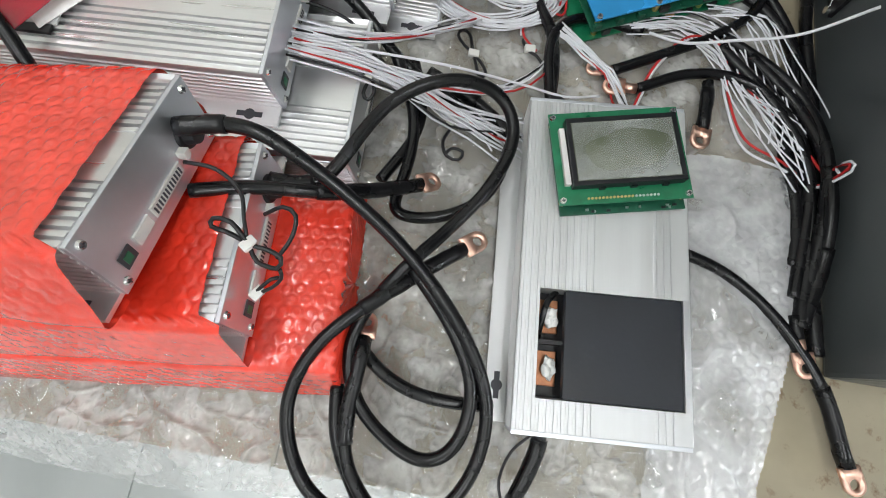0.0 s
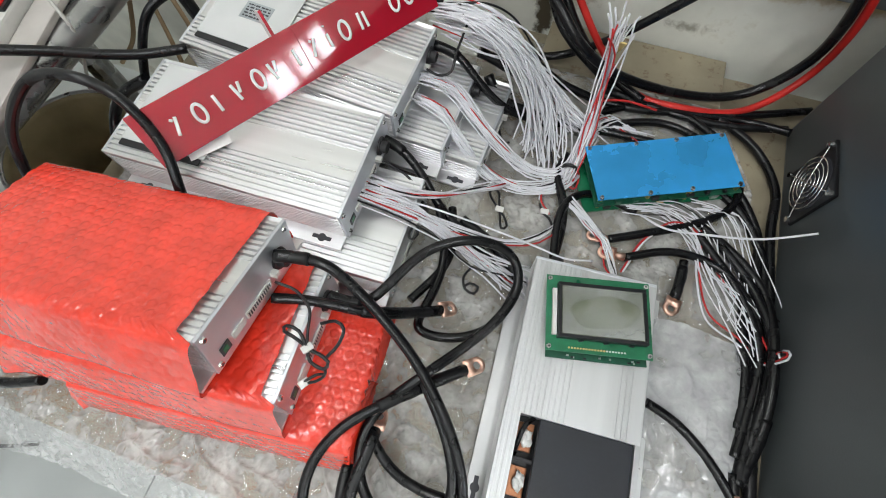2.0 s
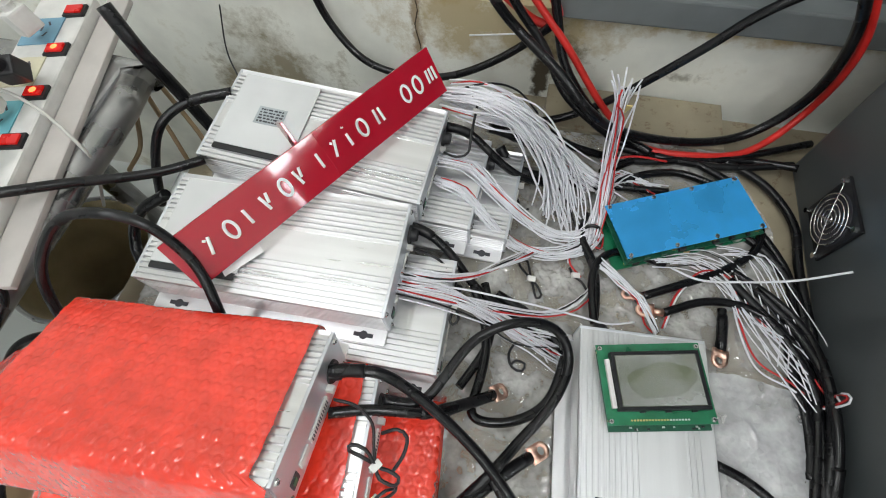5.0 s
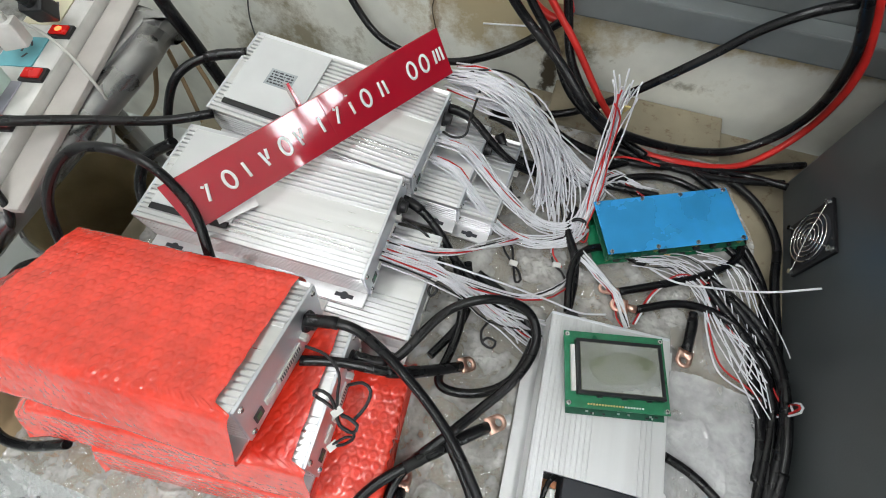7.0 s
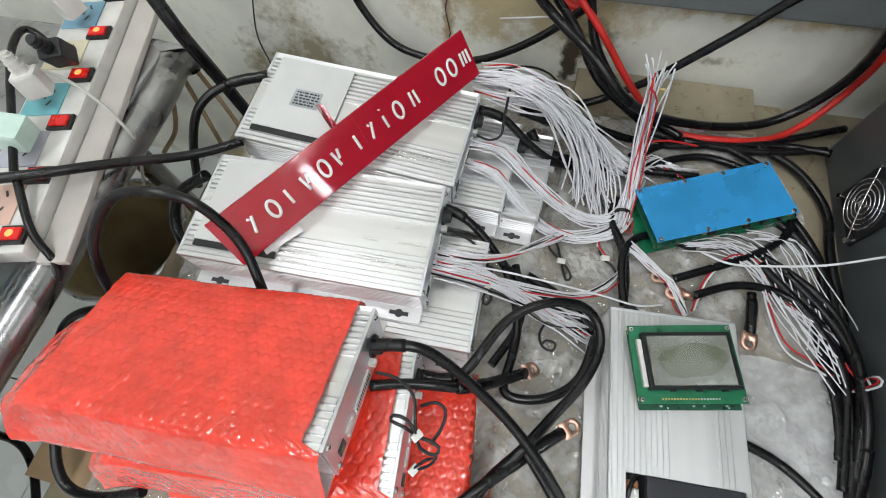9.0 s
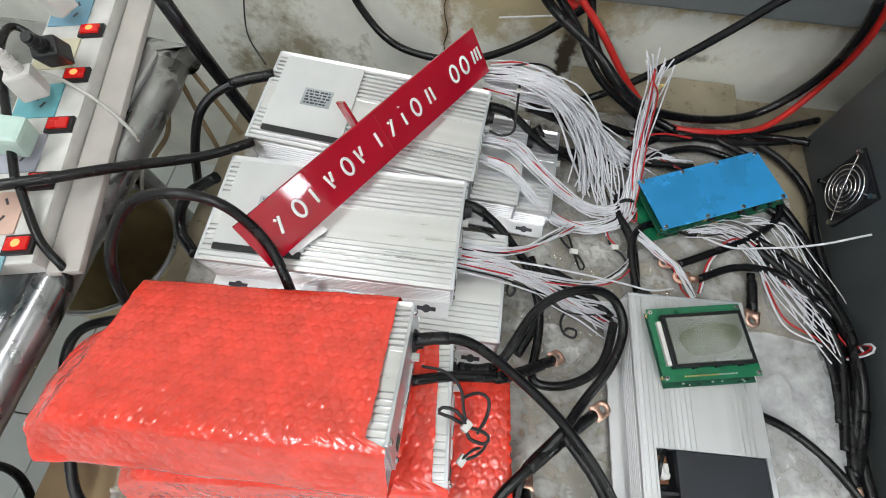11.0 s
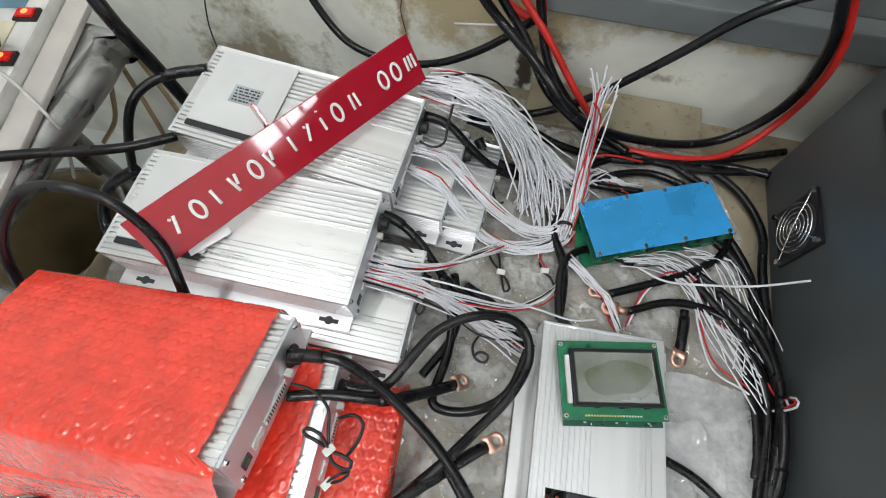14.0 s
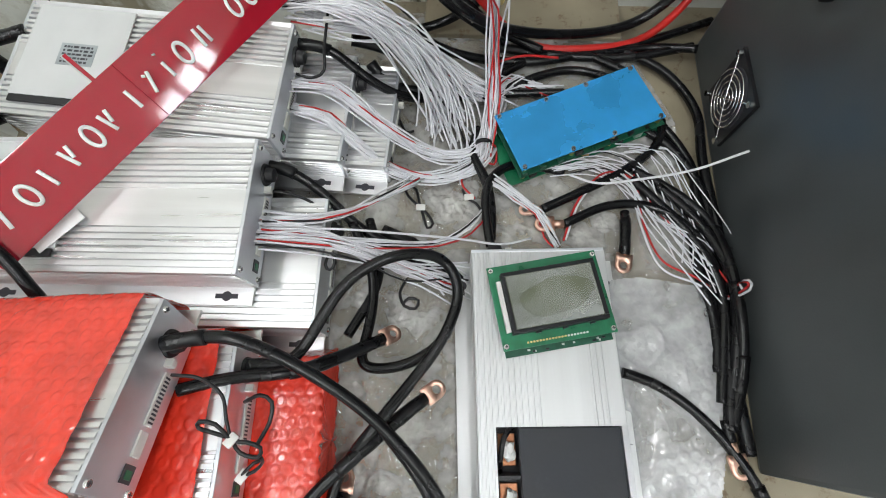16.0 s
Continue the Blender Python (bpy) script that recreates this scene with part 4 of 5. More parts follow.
def socket_strip():
    d = Vector((0.030, -0.120)).normalized()
    yaw = math.degrees(math.atan2(d.y, d.x))
    m = pose(-0.416, 0.472, 0.1205, 0, 0, yaw)
    pl = thing("white_plank", m, "dirty white plank lying on the bench", "board")
    part("plank_board", boxes((-0.175, 0.200, 0.017, 0.045, 0.0, 0.008, 0.002)), PLANK, pl)
    s = thing("socket_strip", m, "long socket strip with lit red switches and coloured sockets", "power strip")
    part("strip_body", boxes((-0.16, 0.196, -0.05, 0.016, 0.0, 0.021, 0.003)), WHITE_PLASTIC, s)
    tints = [(0.18, 0.36, 0.48), (0.62, 0.58, 0.42), (0.16, 0.46, 0.52), (0.42, 0.42, 0.48), (0.62, 0.42, 0.34), (0.2, 0.4, 0.45), (0.6, 0.56, 0.42), (0.4, 0.4, 0.46)]
    for k in range(6):
        x = -0.128 + k * 0.0625
        part("socket_face", boxes((x + 0.004, x + 0.046, -0.046, -0.006, 0.021, 0.0225, 0.0005)), mat("socket_tint", tints[k], 0.45), s, "coloured socket face")
        # Pin holes are dark slips on the face, shade put in as colour.
        bm = bmesh.new()
        for ox, oy, a in ((0.014, -0.02, 0.5), (0.022, -0.026, 0), (0.031, -0.02, -0.5)):
            box(bm, -0.0035, 0.0035, -0.001, 0.001, 0.0, 0.0003, 0, pose(x + ox, oy, 0.0226, 0, 0, math.degrees(a)))
        part("pin_holes", bm, INK, s)
        part("switch_rim", boxes((x - 0.014, x + 0.004, -0.009, 0.015, 0.021, 0.0245, 0.0006)), BLACK_PLASTIC, s)
        part("switch", boxes((x - 0.011, x + 0.001, -0.006, 0.012, 0.0245, 0.027, 0.0008)), SWITCH, s, "red rocker switch")
        if k in (1, 2, 5):
            part("switch_lamp", disc(bmesh.new(), (x - 0.005, 0.003, 0.0271), 0.0036, 0.0004, 12), NEON, s, "glowing lamp in the switch")


socket_strip()


# ---- floor tiles ----
tile_me = bpy.data.meshes.new("tile")
tb_bm = boxes((0.001, 0.3985, 0.001, 0.3985, -0.008, 0.0, 0.001))
tb_bm.to_mesh(tile_me)
tb_bm.free()
tile_me.materials.append(TILE)
floor_ob = bpy.data.objects["floor"]
for i in range(-5, 4):
    for j in range(-7, 2):
        t = new("tile", tile_me)
        t.parent = floor_ob
        t.matrix_basis = pose(i * 0.4 + 0.078, j * 0.4 + 0.15, FLOOR_Z + 0.004)


# ---- thick cables ----
R1 = 0.0045
# from the top red box, round the big loop to a lug by the main box
power_cable([(-0.036, 0.278, 0.1235), (-0.022, 0.281, 0.1235), (0.001, 0.286, 0.121), (0.038, 0.274, 0.100), (0.089, 0.245, 0.076), (0.128, 0.210, 0.059), (0.153, 0.177, 0.045), (0.164, 0.144, 0.036), (0.158, 0.107, 0.032), (0.137, 0.081, 0.035), (0.096, 0.072, 0.039), (0.059, 0.087, 0.044), (0.040, 0.117, 0.047), (0.037, 0.145, 0.051), (0.050, 0.176, 0.057), (0.073, 0.201, 0.058), (0.101, 0.228, 0.050), (0.124, 0.249, 0.041)], R1,
            "thick black cable from the top red box, coiled, copper lug", lug_end=[(0.143, 0.265, 0.034)][0], sleeve_end=0.075, sleeve_start=0.03)
power_cable([(0.002, 0.270, 0.080), (0.031, 0.273, 0.074), (0.043, 0.290, 0.076), (0.067, 0.337, 0.078), (0.106, 0.361, 0.079), (0.141, 0.365, 0.061), (0.155, 0.340, 0.052), (0.143, 0.300, 0.051), (0.118, 0.263, 0.050), (0.097, 0.232, 0.064), (0.070, 0.197, 0.041), (0.067, 0.167, 0.041), (0.082, 0.136, 0.035), (0.124, 0.112, 0.036), (0.145, 0.123, 0.039), (0.152, 0.159, 0.040), (0.137, 0.192, 0.049), (0.118, 0.215, 0.052), (0.097, 0.236, 0.054)], R1,
            "thick black cable looped high between the boxes", sleeve_start=0.03)
power_cable([(-0.035, 0.250, 0.097), (-0.002, 0.261, 0.089), (0.038, 0.267, 0.080), (0.061, 0.280, 0.058), (0.085, 0.296, 0.036)], R1,
            "thick black cable with sleeve and copper lug beside the red boxes", lug_end=[(0.102, 0.309, 0.020)][0], sleeve_end=0.075)
power_cable([(0.075, 0.174, 0.040), (0.074, 0.157, 0.040), (0.073, 0.128, 0.038), (0.078, 0.104, 0.037), (0.093, 0.087, 0.038), (0.118, 0.065, 0.036)], R1,
            "black cable with lug under the red boxes", lug_start=[(0.074, 0.186, 0.035)][0], sleeve_start=0.06)
power_cable([(0.062, 0.151, 0.032), (0.065, 0.129, 0.033), (0.072, 0.110, 0.034), (0.086, 0.092, 0.035), (0.104, 0.066, 0.036)], 0.005, "black cable running off the table's edge")
power_cable([(0.065, 0.185, 0.032), (0.082, 0.167, 0.029), (0.108, 0.154, 0.028), (0.136, 0.151, 0.027), (0.167, 0.153, 0.023)], 0.0045, "black cable passing under the display box")
power_cable([(0.054, 0.404, 0.034), (0.074, 0.366, 0.025), (0.079, 0.330, 0.022), (0.074, 0.290, 0.023), (0.072, 0.278, 0.024), (0.089, 0.276, 0.022), (0.118, 0.284, 0.021), (0.145, 0.308, 0.019), (0.155, 0.352, 0.021)], 0.0046, "black cable curving on the bubble wrap")
power_cable([(0.298, 0.286, 0.008), (0.325, 0.279, 0.006), (0.354, 0.260, 0.006), (0.382, 0.231, 0.006), (0.402, 0.196, 0.007), (0.411, 0.162, 0.007)], R1,
            "thick black cable from under the display box, copper lug", lug_end=[(0.421, 0.134, 0.006)][0], sleeve_end=0.045)
power_cable([(0.201, 0.150, 0.027), (0.201, 0.134, 0.027), (0.196, 0.118, 0.026), (0.187, 0.098, 0.028)], R1, "black cable leaving the near end of the display box", sleeve_end=0.045)
power_cable([(0.182, 0.394, 0.015), (0.176, 0.433, 0.015), (0.179, 0.463, 0.016), (0.206, 0.488, 0.006), (0.255, 0.480, 0.006)], R1, "thick black cable behind the display box")
power_cable([(0.232, 0.438, 0.006), (0.273, 0.460, 0.006), (0.319, 0.487, 0.006), (0.353, 0.518, 0.006), (0.358, 0.545, 0.006)], 0.0046, "black cable under the blue-topped board", lug_start=[(0.209, 0.436, 0.006)][0], lug_size=0.8)
power_cable([(0.253, 0.423, 0.006), (0.295, 0.445, 0.006), (0.334, 0.447, 0.006), (0.366, 0.431, 0.006), (0.389, 0.395, 0.006), (0.394, 0.352, 0.006), (0.386, 0.300, 0.006), (0.380, 0.265, 0.006)], R1, "thick black cable lying along the cabinet", lug_start=[(0.236, 0.422, 0.006)][0])
power_cable([(0.325, 0.485, 0.006), (0.363, 0.462, 0.006), (0.393, 0.431, 0.006), (0.399, 0.377, 0.019), (0.399, 0.331, 0.014), (0.390, 0.272, 0.006)], R1, "thick black cable beside the cabinet", sleeve_end=0.1)
power_cable([(0.312, 0.439, 0.006), (0.312, 0.423, 0.006), (0.310, 0.404, 0.006)], R1, "short black cable end with sleeve and copper lug", lug_end=[(0.306, 0.381, 0.006)][0], sleeve_end=0.03)
power_cable([(0.381, 0.252, 0.006), (0.383, 0.235, 0.006)], R1, "short black cable end with lug by the cabinet foot", lug_end=[(0.388, 0.212, 0.006)][0])
power_cable([(0.346, 0.469, 0.006), (0.379, 0.435, 0.006), (0.399, 0.385, 0.014), (0.399, 0.338, 0.021), (0.399, 0.293, 0.010), (0.386, 0.248, 0.006)], 0.0048, "thick black cable curving along the cabinet foot", sleeve_end=0.06)
power_cable([(0.321, 0.475, 0.006), (0.366, 0.426, 0.006), (0.392, 0.377, 0.006), (0.394, 0.323, 0.006), (0.389, 0.277, 0.006), (0.384, 0.243, 0.006)], 0.0048, "thick black cable beside the cabinet foot", sleeve_end=0.07)
# Added cables; they also stand in for the shade between wrap and cabinet.
for cx, cy0, cy1, wob in ((0.390, 0.245, 0.47, 0.004), (0.399, 0.225, 0.56, -0.003), (0.381, 0.29, 0.50, 0.005)):
    power_cable([(cx + wob * math.sin(k * 1.3), cy0 + (cy1 - cy0) * k / 7, 0.002) for k in range(8)] + [(cx - 0.03, cy1 + 0.05, 0.004), (cx - 0.08, cy1 + 0.08, 0.004)], 0.0048, "thick black cable added along the cabinet foot, darkening the gap", sleeve_start=0.08)
# from the ends of the silver boxes
power_cable([(-0.022, 0.442, 0.068), (-0.002, 0.440, 0.065), (0.027, 0.427, 0.049), (0.058, 0.403, 0.028), (0.101, 0.384, 0.014), (0.142, 0.357, 0.010)], R1, "thick black cable from a silver box end", sleeve_start=0.03)
power_cable([(-0.007, 0.565, 0.080), (0.019, 0.567, 0.074), (0.051, 0.554, 0.052), (0.086, 0.548, 0.030), (0.133, 0.564, 0.007), (0.179, 0.578, 0.006)], R1, "thick black cable from the back silver box", sleeve_start=0.03)
power_cable([(0.065, 0.416, 0.014), (0.078, 0.380, 0.014), (0.079, 0.348, 0.016), (0.059, 0.303, 0.021)], 0.0045, "black cable beside the silver stack")
power_cable([(0.071, 0.565, 0.010), (0.113, 0.565, 0.007), (0.146, 0.572, 0.006), (0.193, 0.573, 0.006), (0.257, 0.577, 0.006)], R1, "black cable among the white wires")
for tr, sl in (([(0.038, 0.585, 0.066), (0.057, 0.587, 0.059), (0.086, 0.585, 0.047), (0.121, 0.584, 0.025)], 0.04), ([(0.053, 0.580, 0.040), (0.070, 0.566, 0.025), (0.104, 0.565, 0.017), (0.158, 0.586, 0.007)], 0.05), ([(0.055, 0.617, 0.057), (0.087, 0.621, 0.044), (0.131, 0.614, 0.022), (0.175, 0.615, 0.009)], 0.0), ([(0.167, 0.528, 0.006), (0.161, 0.496, 0.006), (0.176, 0.468, 0.010), (0.183, 0.430, 0.007), (0.182, 0.403, 0.010)], 0.0), ([(0.079, 0.406, 0.014), (0.119, 0.390, 0.010), (0.146, 0.370, 0.010), (0.155, 0.360, 0.012)], 0.05)):
    power_cable(tr, 0.005, "black sleeved cable among the white wires", sleeve_start=sl)
# floor cables behind the blue board
for k, tr in enumerate(([(0.168, 0.619, 0.006), (0.223, 0.616, 0.006), (0.288, 0.630, 0.006), (0.359, 0.641, 0.006), (0.399, 0.628, 0.019)], [(0.187, 0.636, 0.006), (0.255, 0.626, 0.006), (0.327, 0.626, 0.006), (0.399, 0.639, 0.011)], [(0.178, 0.591, 0.006), (0.236, 0.627, 0.006), (0.282, 0.629, 0.006), (0.326, 0.606, 0.006)],
                        [(0.173, 0.565, 0.006), (0.224, 0.595, 0.006), (0.269, 0.608, 0.006), (0.307, 0.598, 0.006)], [(0.275, 0.628, 0.006), (0.346, 0.647, 0.006), (0.427, 0.681, 0.006)])):
    power_cable(tr, 0.0046, "black cable lying in a heap behind the blue-topped board", sleeve_start=0.05 if k % 2 else 0)
# cables on the wall
power_cable([(-0.035, 0.680, 0.244), (0.026, 0.673, 0.157), (0.058, 0.671, 0.123), (0.105, 0.630, 0.113), (0.145, 0.608, 0.085), (0.198, 0.624, 0.043), (0.285, 0.651, 0.014), (0.350, 0.676, 0.014), (0.386, 0.687, 0.069), (0.371, 0.673, 0.151), (0.341, 0.668, 0.212), (0.280, 0.665, 0.301)], 0.0054, "thick black cable hanging in an arc before the wall")
power_cable([(-0.003, 0.715, 0.228), (0.059, 0.709, 0.147), (0.111, 0.685, 0.101), (0.163, 0.661, 0.047), (0.218, 0.638, 0.011), (0.278, 0.633, 0.010), (0.349, 0.651, 0.010), (0.399, 0.691, 0.046), (0.388, 0.678, 0.135), (0.356, 0.673, 0.203), (0.294, 0.670, 0.293)], 0.0042, "thick red cable hanging in an arc before the wall", material=RED_RUBBER)
power_cable([(0.064, 0.719, 0.220), (0.095, 0.700, 0.118), (0.114, 0.677, 0.078), (0.167, 0.653, 0.029), (0.233, 0.625, 0.014)], 0.0054, "thick black cable coming down the wall")
power_cable([(0.089, 0.649, 0.014), (0.126, 0.662, 0.016), (0.173, 0.665, 0.051), (0.220, 0.669, 0.101), (0.254, 0.672, 0.141), (0.279, 0.675, 0.172), (0.321, 0.677, 0.204), (0.376, 0.679, 0.222)], 0.005, "black cable stretched before the wall")
power_cable([(-0.219, 0.724, 0.192), (-0.210, 0.724, 0.099), (-0.189, 0.716, 0.058), (-0.152, 0.703, 0.028), (-0.092, 0.693, 0.021), (-0.028, 0.694, 0.030), (0.037, 0.697, 0.068), (0.094, 0.701, 0.121)], 0.005, "black cable sagging along the wall")
power_cable([(-0.008, 0.699, 0.232), (0.044, 0.693, 0.145), (0.084, 0.679, 0.104), (0.120, 0.646, 0.066), (0.192, 0.632, 0.017)], 0.005, "thick black cable in the wall bundle")
power_cable([(0.031, 0.712, 0.138), (0.072, 0.710, 0.109), (0.098, 0.710, 0.114), (0.084, 0.712, 0.142)], 0.005, "red cable knotted at the top of the bundle", material=RED_RUBBER)
# left side
power_cable([(-0.146, 0.288, 0.066), (-0.157, 0.311, 0.098), (-0.177, 0.340, 0.125), (-0.207, 0.354, 0.161), (-0.242, 0.351, 0.174), (-0.282, 0.342, 0.163), (-0.301, 0.309, 0.136), (-0.306, 0.285, 0.098), (-0.300, 0.264, 0.059)], 0.0046, "black cable looping up from the red boxes", sleeve_end=0)
power_cable([(-0.247, 0.550, 0.104), (-0.291, 0.530, 0.103), (-0.319, 0.501, 0.092), (-0.333, 0.471, 0.055), (-0.341, 0.444, 0.008)], 0.005, "thick black cable from the rear end of the back box", sleeve_start=0.05)
power_cable([(-0.245, 0.464, 0.095), (-0.283, 0.431, 0.105), (-0.333, 0.391, 0.132), (-0.369, 0.359, 0.152), (-0.413, 0.335, 0.162)], 0.005, "black cable running across to the bench")
power_cable([(-0.333, 0.550, 0.200), (-0.317, 0.539, 0.160), (-0.316, 0.547, 0.099), (-0.296, 0.541, 0.027)], 0.0075, "very thick black cable slanting down to the table")
power_cable([(-0.274, 0.421, 0.085), (-0.316, 0.404, 0.060), (-0.324, 0.377, 0.032), (-0.299, 0.354, 0.029)], 0.006, "black cable behind the silver box")
power_cable([(-0.393, 0.350, 0.155), (-0.423, 0.406, 0.167), (-0.463, 0.472, 0.175), (-0.474, 0.509, 0.173), (-0.457, 0.504, 0.162), (-0.438, 0.494, 0.157)], 0.0035, "thin black mains lead to a plug")
power_cable([(-0.386, 0.345, 0.155), (-0.353, 0.301, 0.141), (-0.336, 0.286, 0.121), (-0.382, 0.256, 0.066), (-0.473, 0.209, 0.005)], 0.0035, "thin black mains lead hanging over the bench edge")
power_cable([(-0.300, 0.268, 0.066), (-0.321, 0.264, 0.071), (-0.353, 0.251, 0.064), (-0.366, 0.229, 0.050), (-0.352, 0.190, 0.044), (-0.326, 0.150, 0.042), (-0.314, 0.120, 0.032), (-0.300, 0.106, 0.024), (-0.262, 0.108, 0.030), (-0.215, 0.125, 0.046)], 0.0046, "black cable bending round behind and under the red boxes")
power_cable([(-0.518, 0.111, -0.084), (-0.474, 0.109, -0.087), (-0.441, 0.088, -0.088), (-0.412, 0.053, -0.087)], 0.0045, "thin black cable hanging to the floor")
thin_wire([(-0.470, 0.473, 0.155), (-0.427, 0.468, 0.153), (-0.385, 0.455, 0.146), (-0.348, 0.436, 0.130), (-0.352, 0.432, 0.100), (-0.387, 0.418, 0.033)], 0.0018, GREY_WIRE, "pale grey lead from the socket strip")
thin_wire([(-0.358, 0.724, 0.074), (-0.369, 0.705, 0.014), (-0.323, 0.650, 0.014)], 0.0011, BLACK_WIRE, "thin dark wire hanging on the wall")
for tr in ([(-0.377, 0.554, 0.072), (-0.375, 0.545, 0.022), (-0.357, 0.521, -0.027)], [(-0.385, 0.585, 0.060), (-0.351, 0.561, 0.019), (-0.326, 0.540, -0.001)], [(-0.397, 0.540, 0.055), (-0.415, 0.521, 0.007), (-0.449, 0.504, -0.030)]):
    thin_wire(tr, 0.003, CARD, "dull brown cable in the gap behind the bench", group="gap cables")


# ---- small looms with clips ----
def clip_loom(loop, leads, label, clip):
    root = thing("sensor_lead", pose(*loop[0]), label, "lead", "sensor leads")
    part("coil", tube(bmesh.new(), loop, 0.0014, 6, 0.004), BLACK_WIRE, root, world=True)
    c = Vector(clip)
    bm = bmesh.new()
    box(bm, -0.0045, 0.0045, -0.003, 0.003, -0.002, 0.003, 0.0008, Matrix.Translation(c) @ pose(0, 0, 0, 12, 8, c.x * 4000 % 90))
    part("tie", bm, WHITE_PLASTIC, root, "white paper tie", world=True)
    for ln in leads:
        part("lead_wire", tube(bmesh.new(), ln, 0.0012, 6, 0.004), BLACK_WIRE, root, world=True)


clip_loom([(0.012, 0.223, 0.106), (0.002, 0.226, 0.112), (-0.008, 0.228, 0.110), (-0.006, 0.232, 0.114), (0.005, 0.231, 0.115), (0.015, 0.222, 0.109), (0.023, 0.221, 0.106), (0.032, 0.218, 0.104), (0.030, 0.212, 0.101), (0.018, 0.214, 0.101), (0.014, 0.221, 0.106)],
          [[(-0.027, 0.259, 0.121), (-0.009, 0.258, 0.120), (0.005, 0.249, 0.115), (0.010, 0.234, 0.112), (0.014, 0.222, 0.109)], [(0.031, 0.212, 0.099), (0.030, 0.208, 0.091), (0.024, 0.202, 0.087), (0.015, 0.198, 0.083)]], "coiled thin black sensor lead with a white tie", [(0.014, 0.222, 0.108)][0])
clip_loom([(0.009, 0.245, 0.088), (0.021, 0.250, 0.093), (0.030, 0.246, 0.093), (0.030, 0.233, 0.091), (0.024, 0.219, 0.090)], [[(0.015, 0.199, 0.085), (0.023, 0.207, 0.088), (0.028, 0.209, 0.085)]], "thin black sensor lead with white plug", [(0.015, 0.198, 0.083)][0])
clip_loom([(0.113, 0.434, 0.009), (0.104, 0.441, 0.009), (0.097, 0.450, 0.009), (0.100, 0.455, 0.010), (0.107, 0.453, 0.008), (0.113, 0.434, 0.009), (0.120, 0.427, 0.009), (0.126, 0.417, 0.009), (0.121, 0.412, 0.010), (0.114, 0.431, 0.009)], [], "coiled black sensor lead lying on the wrap", [(0.113, 0.433, 0.010)][0])
clip_loom([(0.153, 0.456, 0.006), (0.159, 0.446, 0.006), (0.167, 0.442, 0.006), (0.176, 0.429, 0.006)], [], "black sensor lead with white ring", [(0.160, 0.448, 0.006)][0])
clip_loom([(0.106, 0.359, 0.015), (0.101, 0.345, 0.017), (0.106, 0.333, 0.017), (0.116, 0.331, 0.017), (0.118, 0.339, 0.016), (0.109, 0.340, 0.017), (0.105, 0.335, 0.017)], [], "small coil of black wire on the wrap", [(0.105, 0.364, 0.015)][0])
clip_loom([(0.041, 0.372, 0.047), (0.039, 0.359, 0.048), (0.043, 0.355, 0.046), (0.047, 0.361, 0.048), (0.043, 0.371, 0.049), (0.036, 0.374, 0.052)], [], "small coil of black wire by the stack", [(0.041, 0.372, 0.049)][0])
clip_loom([(-0.002, 0.528, 0.083), (0.012, 0.525, 0.082), (0.024, 0.530, 0.086), (0.024, 0.550, 0.095), (0.024, 0.591, 0.101)], [], "black sensor lead standing up with white ring", [(0.025, 0.575, 0.098)][0])
clip_loom([(-0.022, 0.420, 0.063), (-0.002, 0.421, 0.056), (0.017, 0.417, 0.050), (0.031, 0.406, 0.045)], [], "thin black lead at the box end", [(-0.022, 0.420, 0.063)][0])
clip_loom([(0.048, 0.534, 0.034), (0.066, 0.546, 0.022), (0.079, 0.540, 0.011), (0.091, 0.521, 0.006), (0.099, 0.523, 0.006)], [], "thin black lead lying on the wrap", [(0.049, 0.536, 0.034)][0])

# ---- white wire bundles ----
WB = [WHITE_WIRE, RED_WIRE, BLACK_WIRE, WHITE_WIRE, WHITE_WIRE, WHITE_WIRE]
bundle("wire_bundle", [(-0.015, 0.390, 0.070), (0.018, 0.393, 0.062), (0.050, 0.406, 0.049), (0.080, 0.433, 0.030), (0.108, 0.459, 0.015)], 0.0009, "flat bundle of thin white wires from a box socket", WB, 11, 0.0035, 0.003, 12, "wire bundles")
bundle("wire_bundle", [(-0.014, 0.378, 0.069), (0.026, 0.382, 0.057), (0.067, 0.378, 0.040), (0.104, 0.370, 0.023), (0.134, 0.367, 0.013), (0.156, 0.361, 0.008)], 0.0009, "loose bundle of thin white wires, some red", WB, 12, 0.005, 0.011, 26, "wire bundles", drop=0.5)
bundle("wire_bundle", [(-0.016, 0.374, 0.071), (0.022, 0.377, 0.058), (0.072, 0.382, 0.039), (0.130, 0.391, 0.021), (0.158, 0.409, 0.016), (0.173, 0.432, 0.013)], 0.0009, "thin white and red wires crossing the wrap", WB, 13, 0.003, 0.004, 7, "wire bundles")
bundle("wire_bundle", [(-0.006, 0.523, 0.074), (0.024, 0.527, 0.066), (0.051, 0.517, 0.050), (0.080, 0.502, 0.034), (0.115, 0.492, 0.017), (0.148, 0.494, 0.008), (0.172, 0.513, 0.007), (0.185, 0.559, 0.012)], 0.0010, "thick bundle of white wires from the back box", WB, 14, 0.0045, 0.005, 30, "wire bundles")
bundle("wire_bundle", [(-0.006, 0.503, 0.065), (0.024, 0.498, 0.059), (0.053, 0.480, 0.043), (0.087, 0.466, 0.021), (0.126, 0.465, 0.010), (0.163, 0.482, 0.006), (0.178, 0.507, 0.007)], 0.0010, "bundle of white wires sweeping to the blue-topped board", WB, 15, 0.0035, 0.004, 20, "wire bundles")
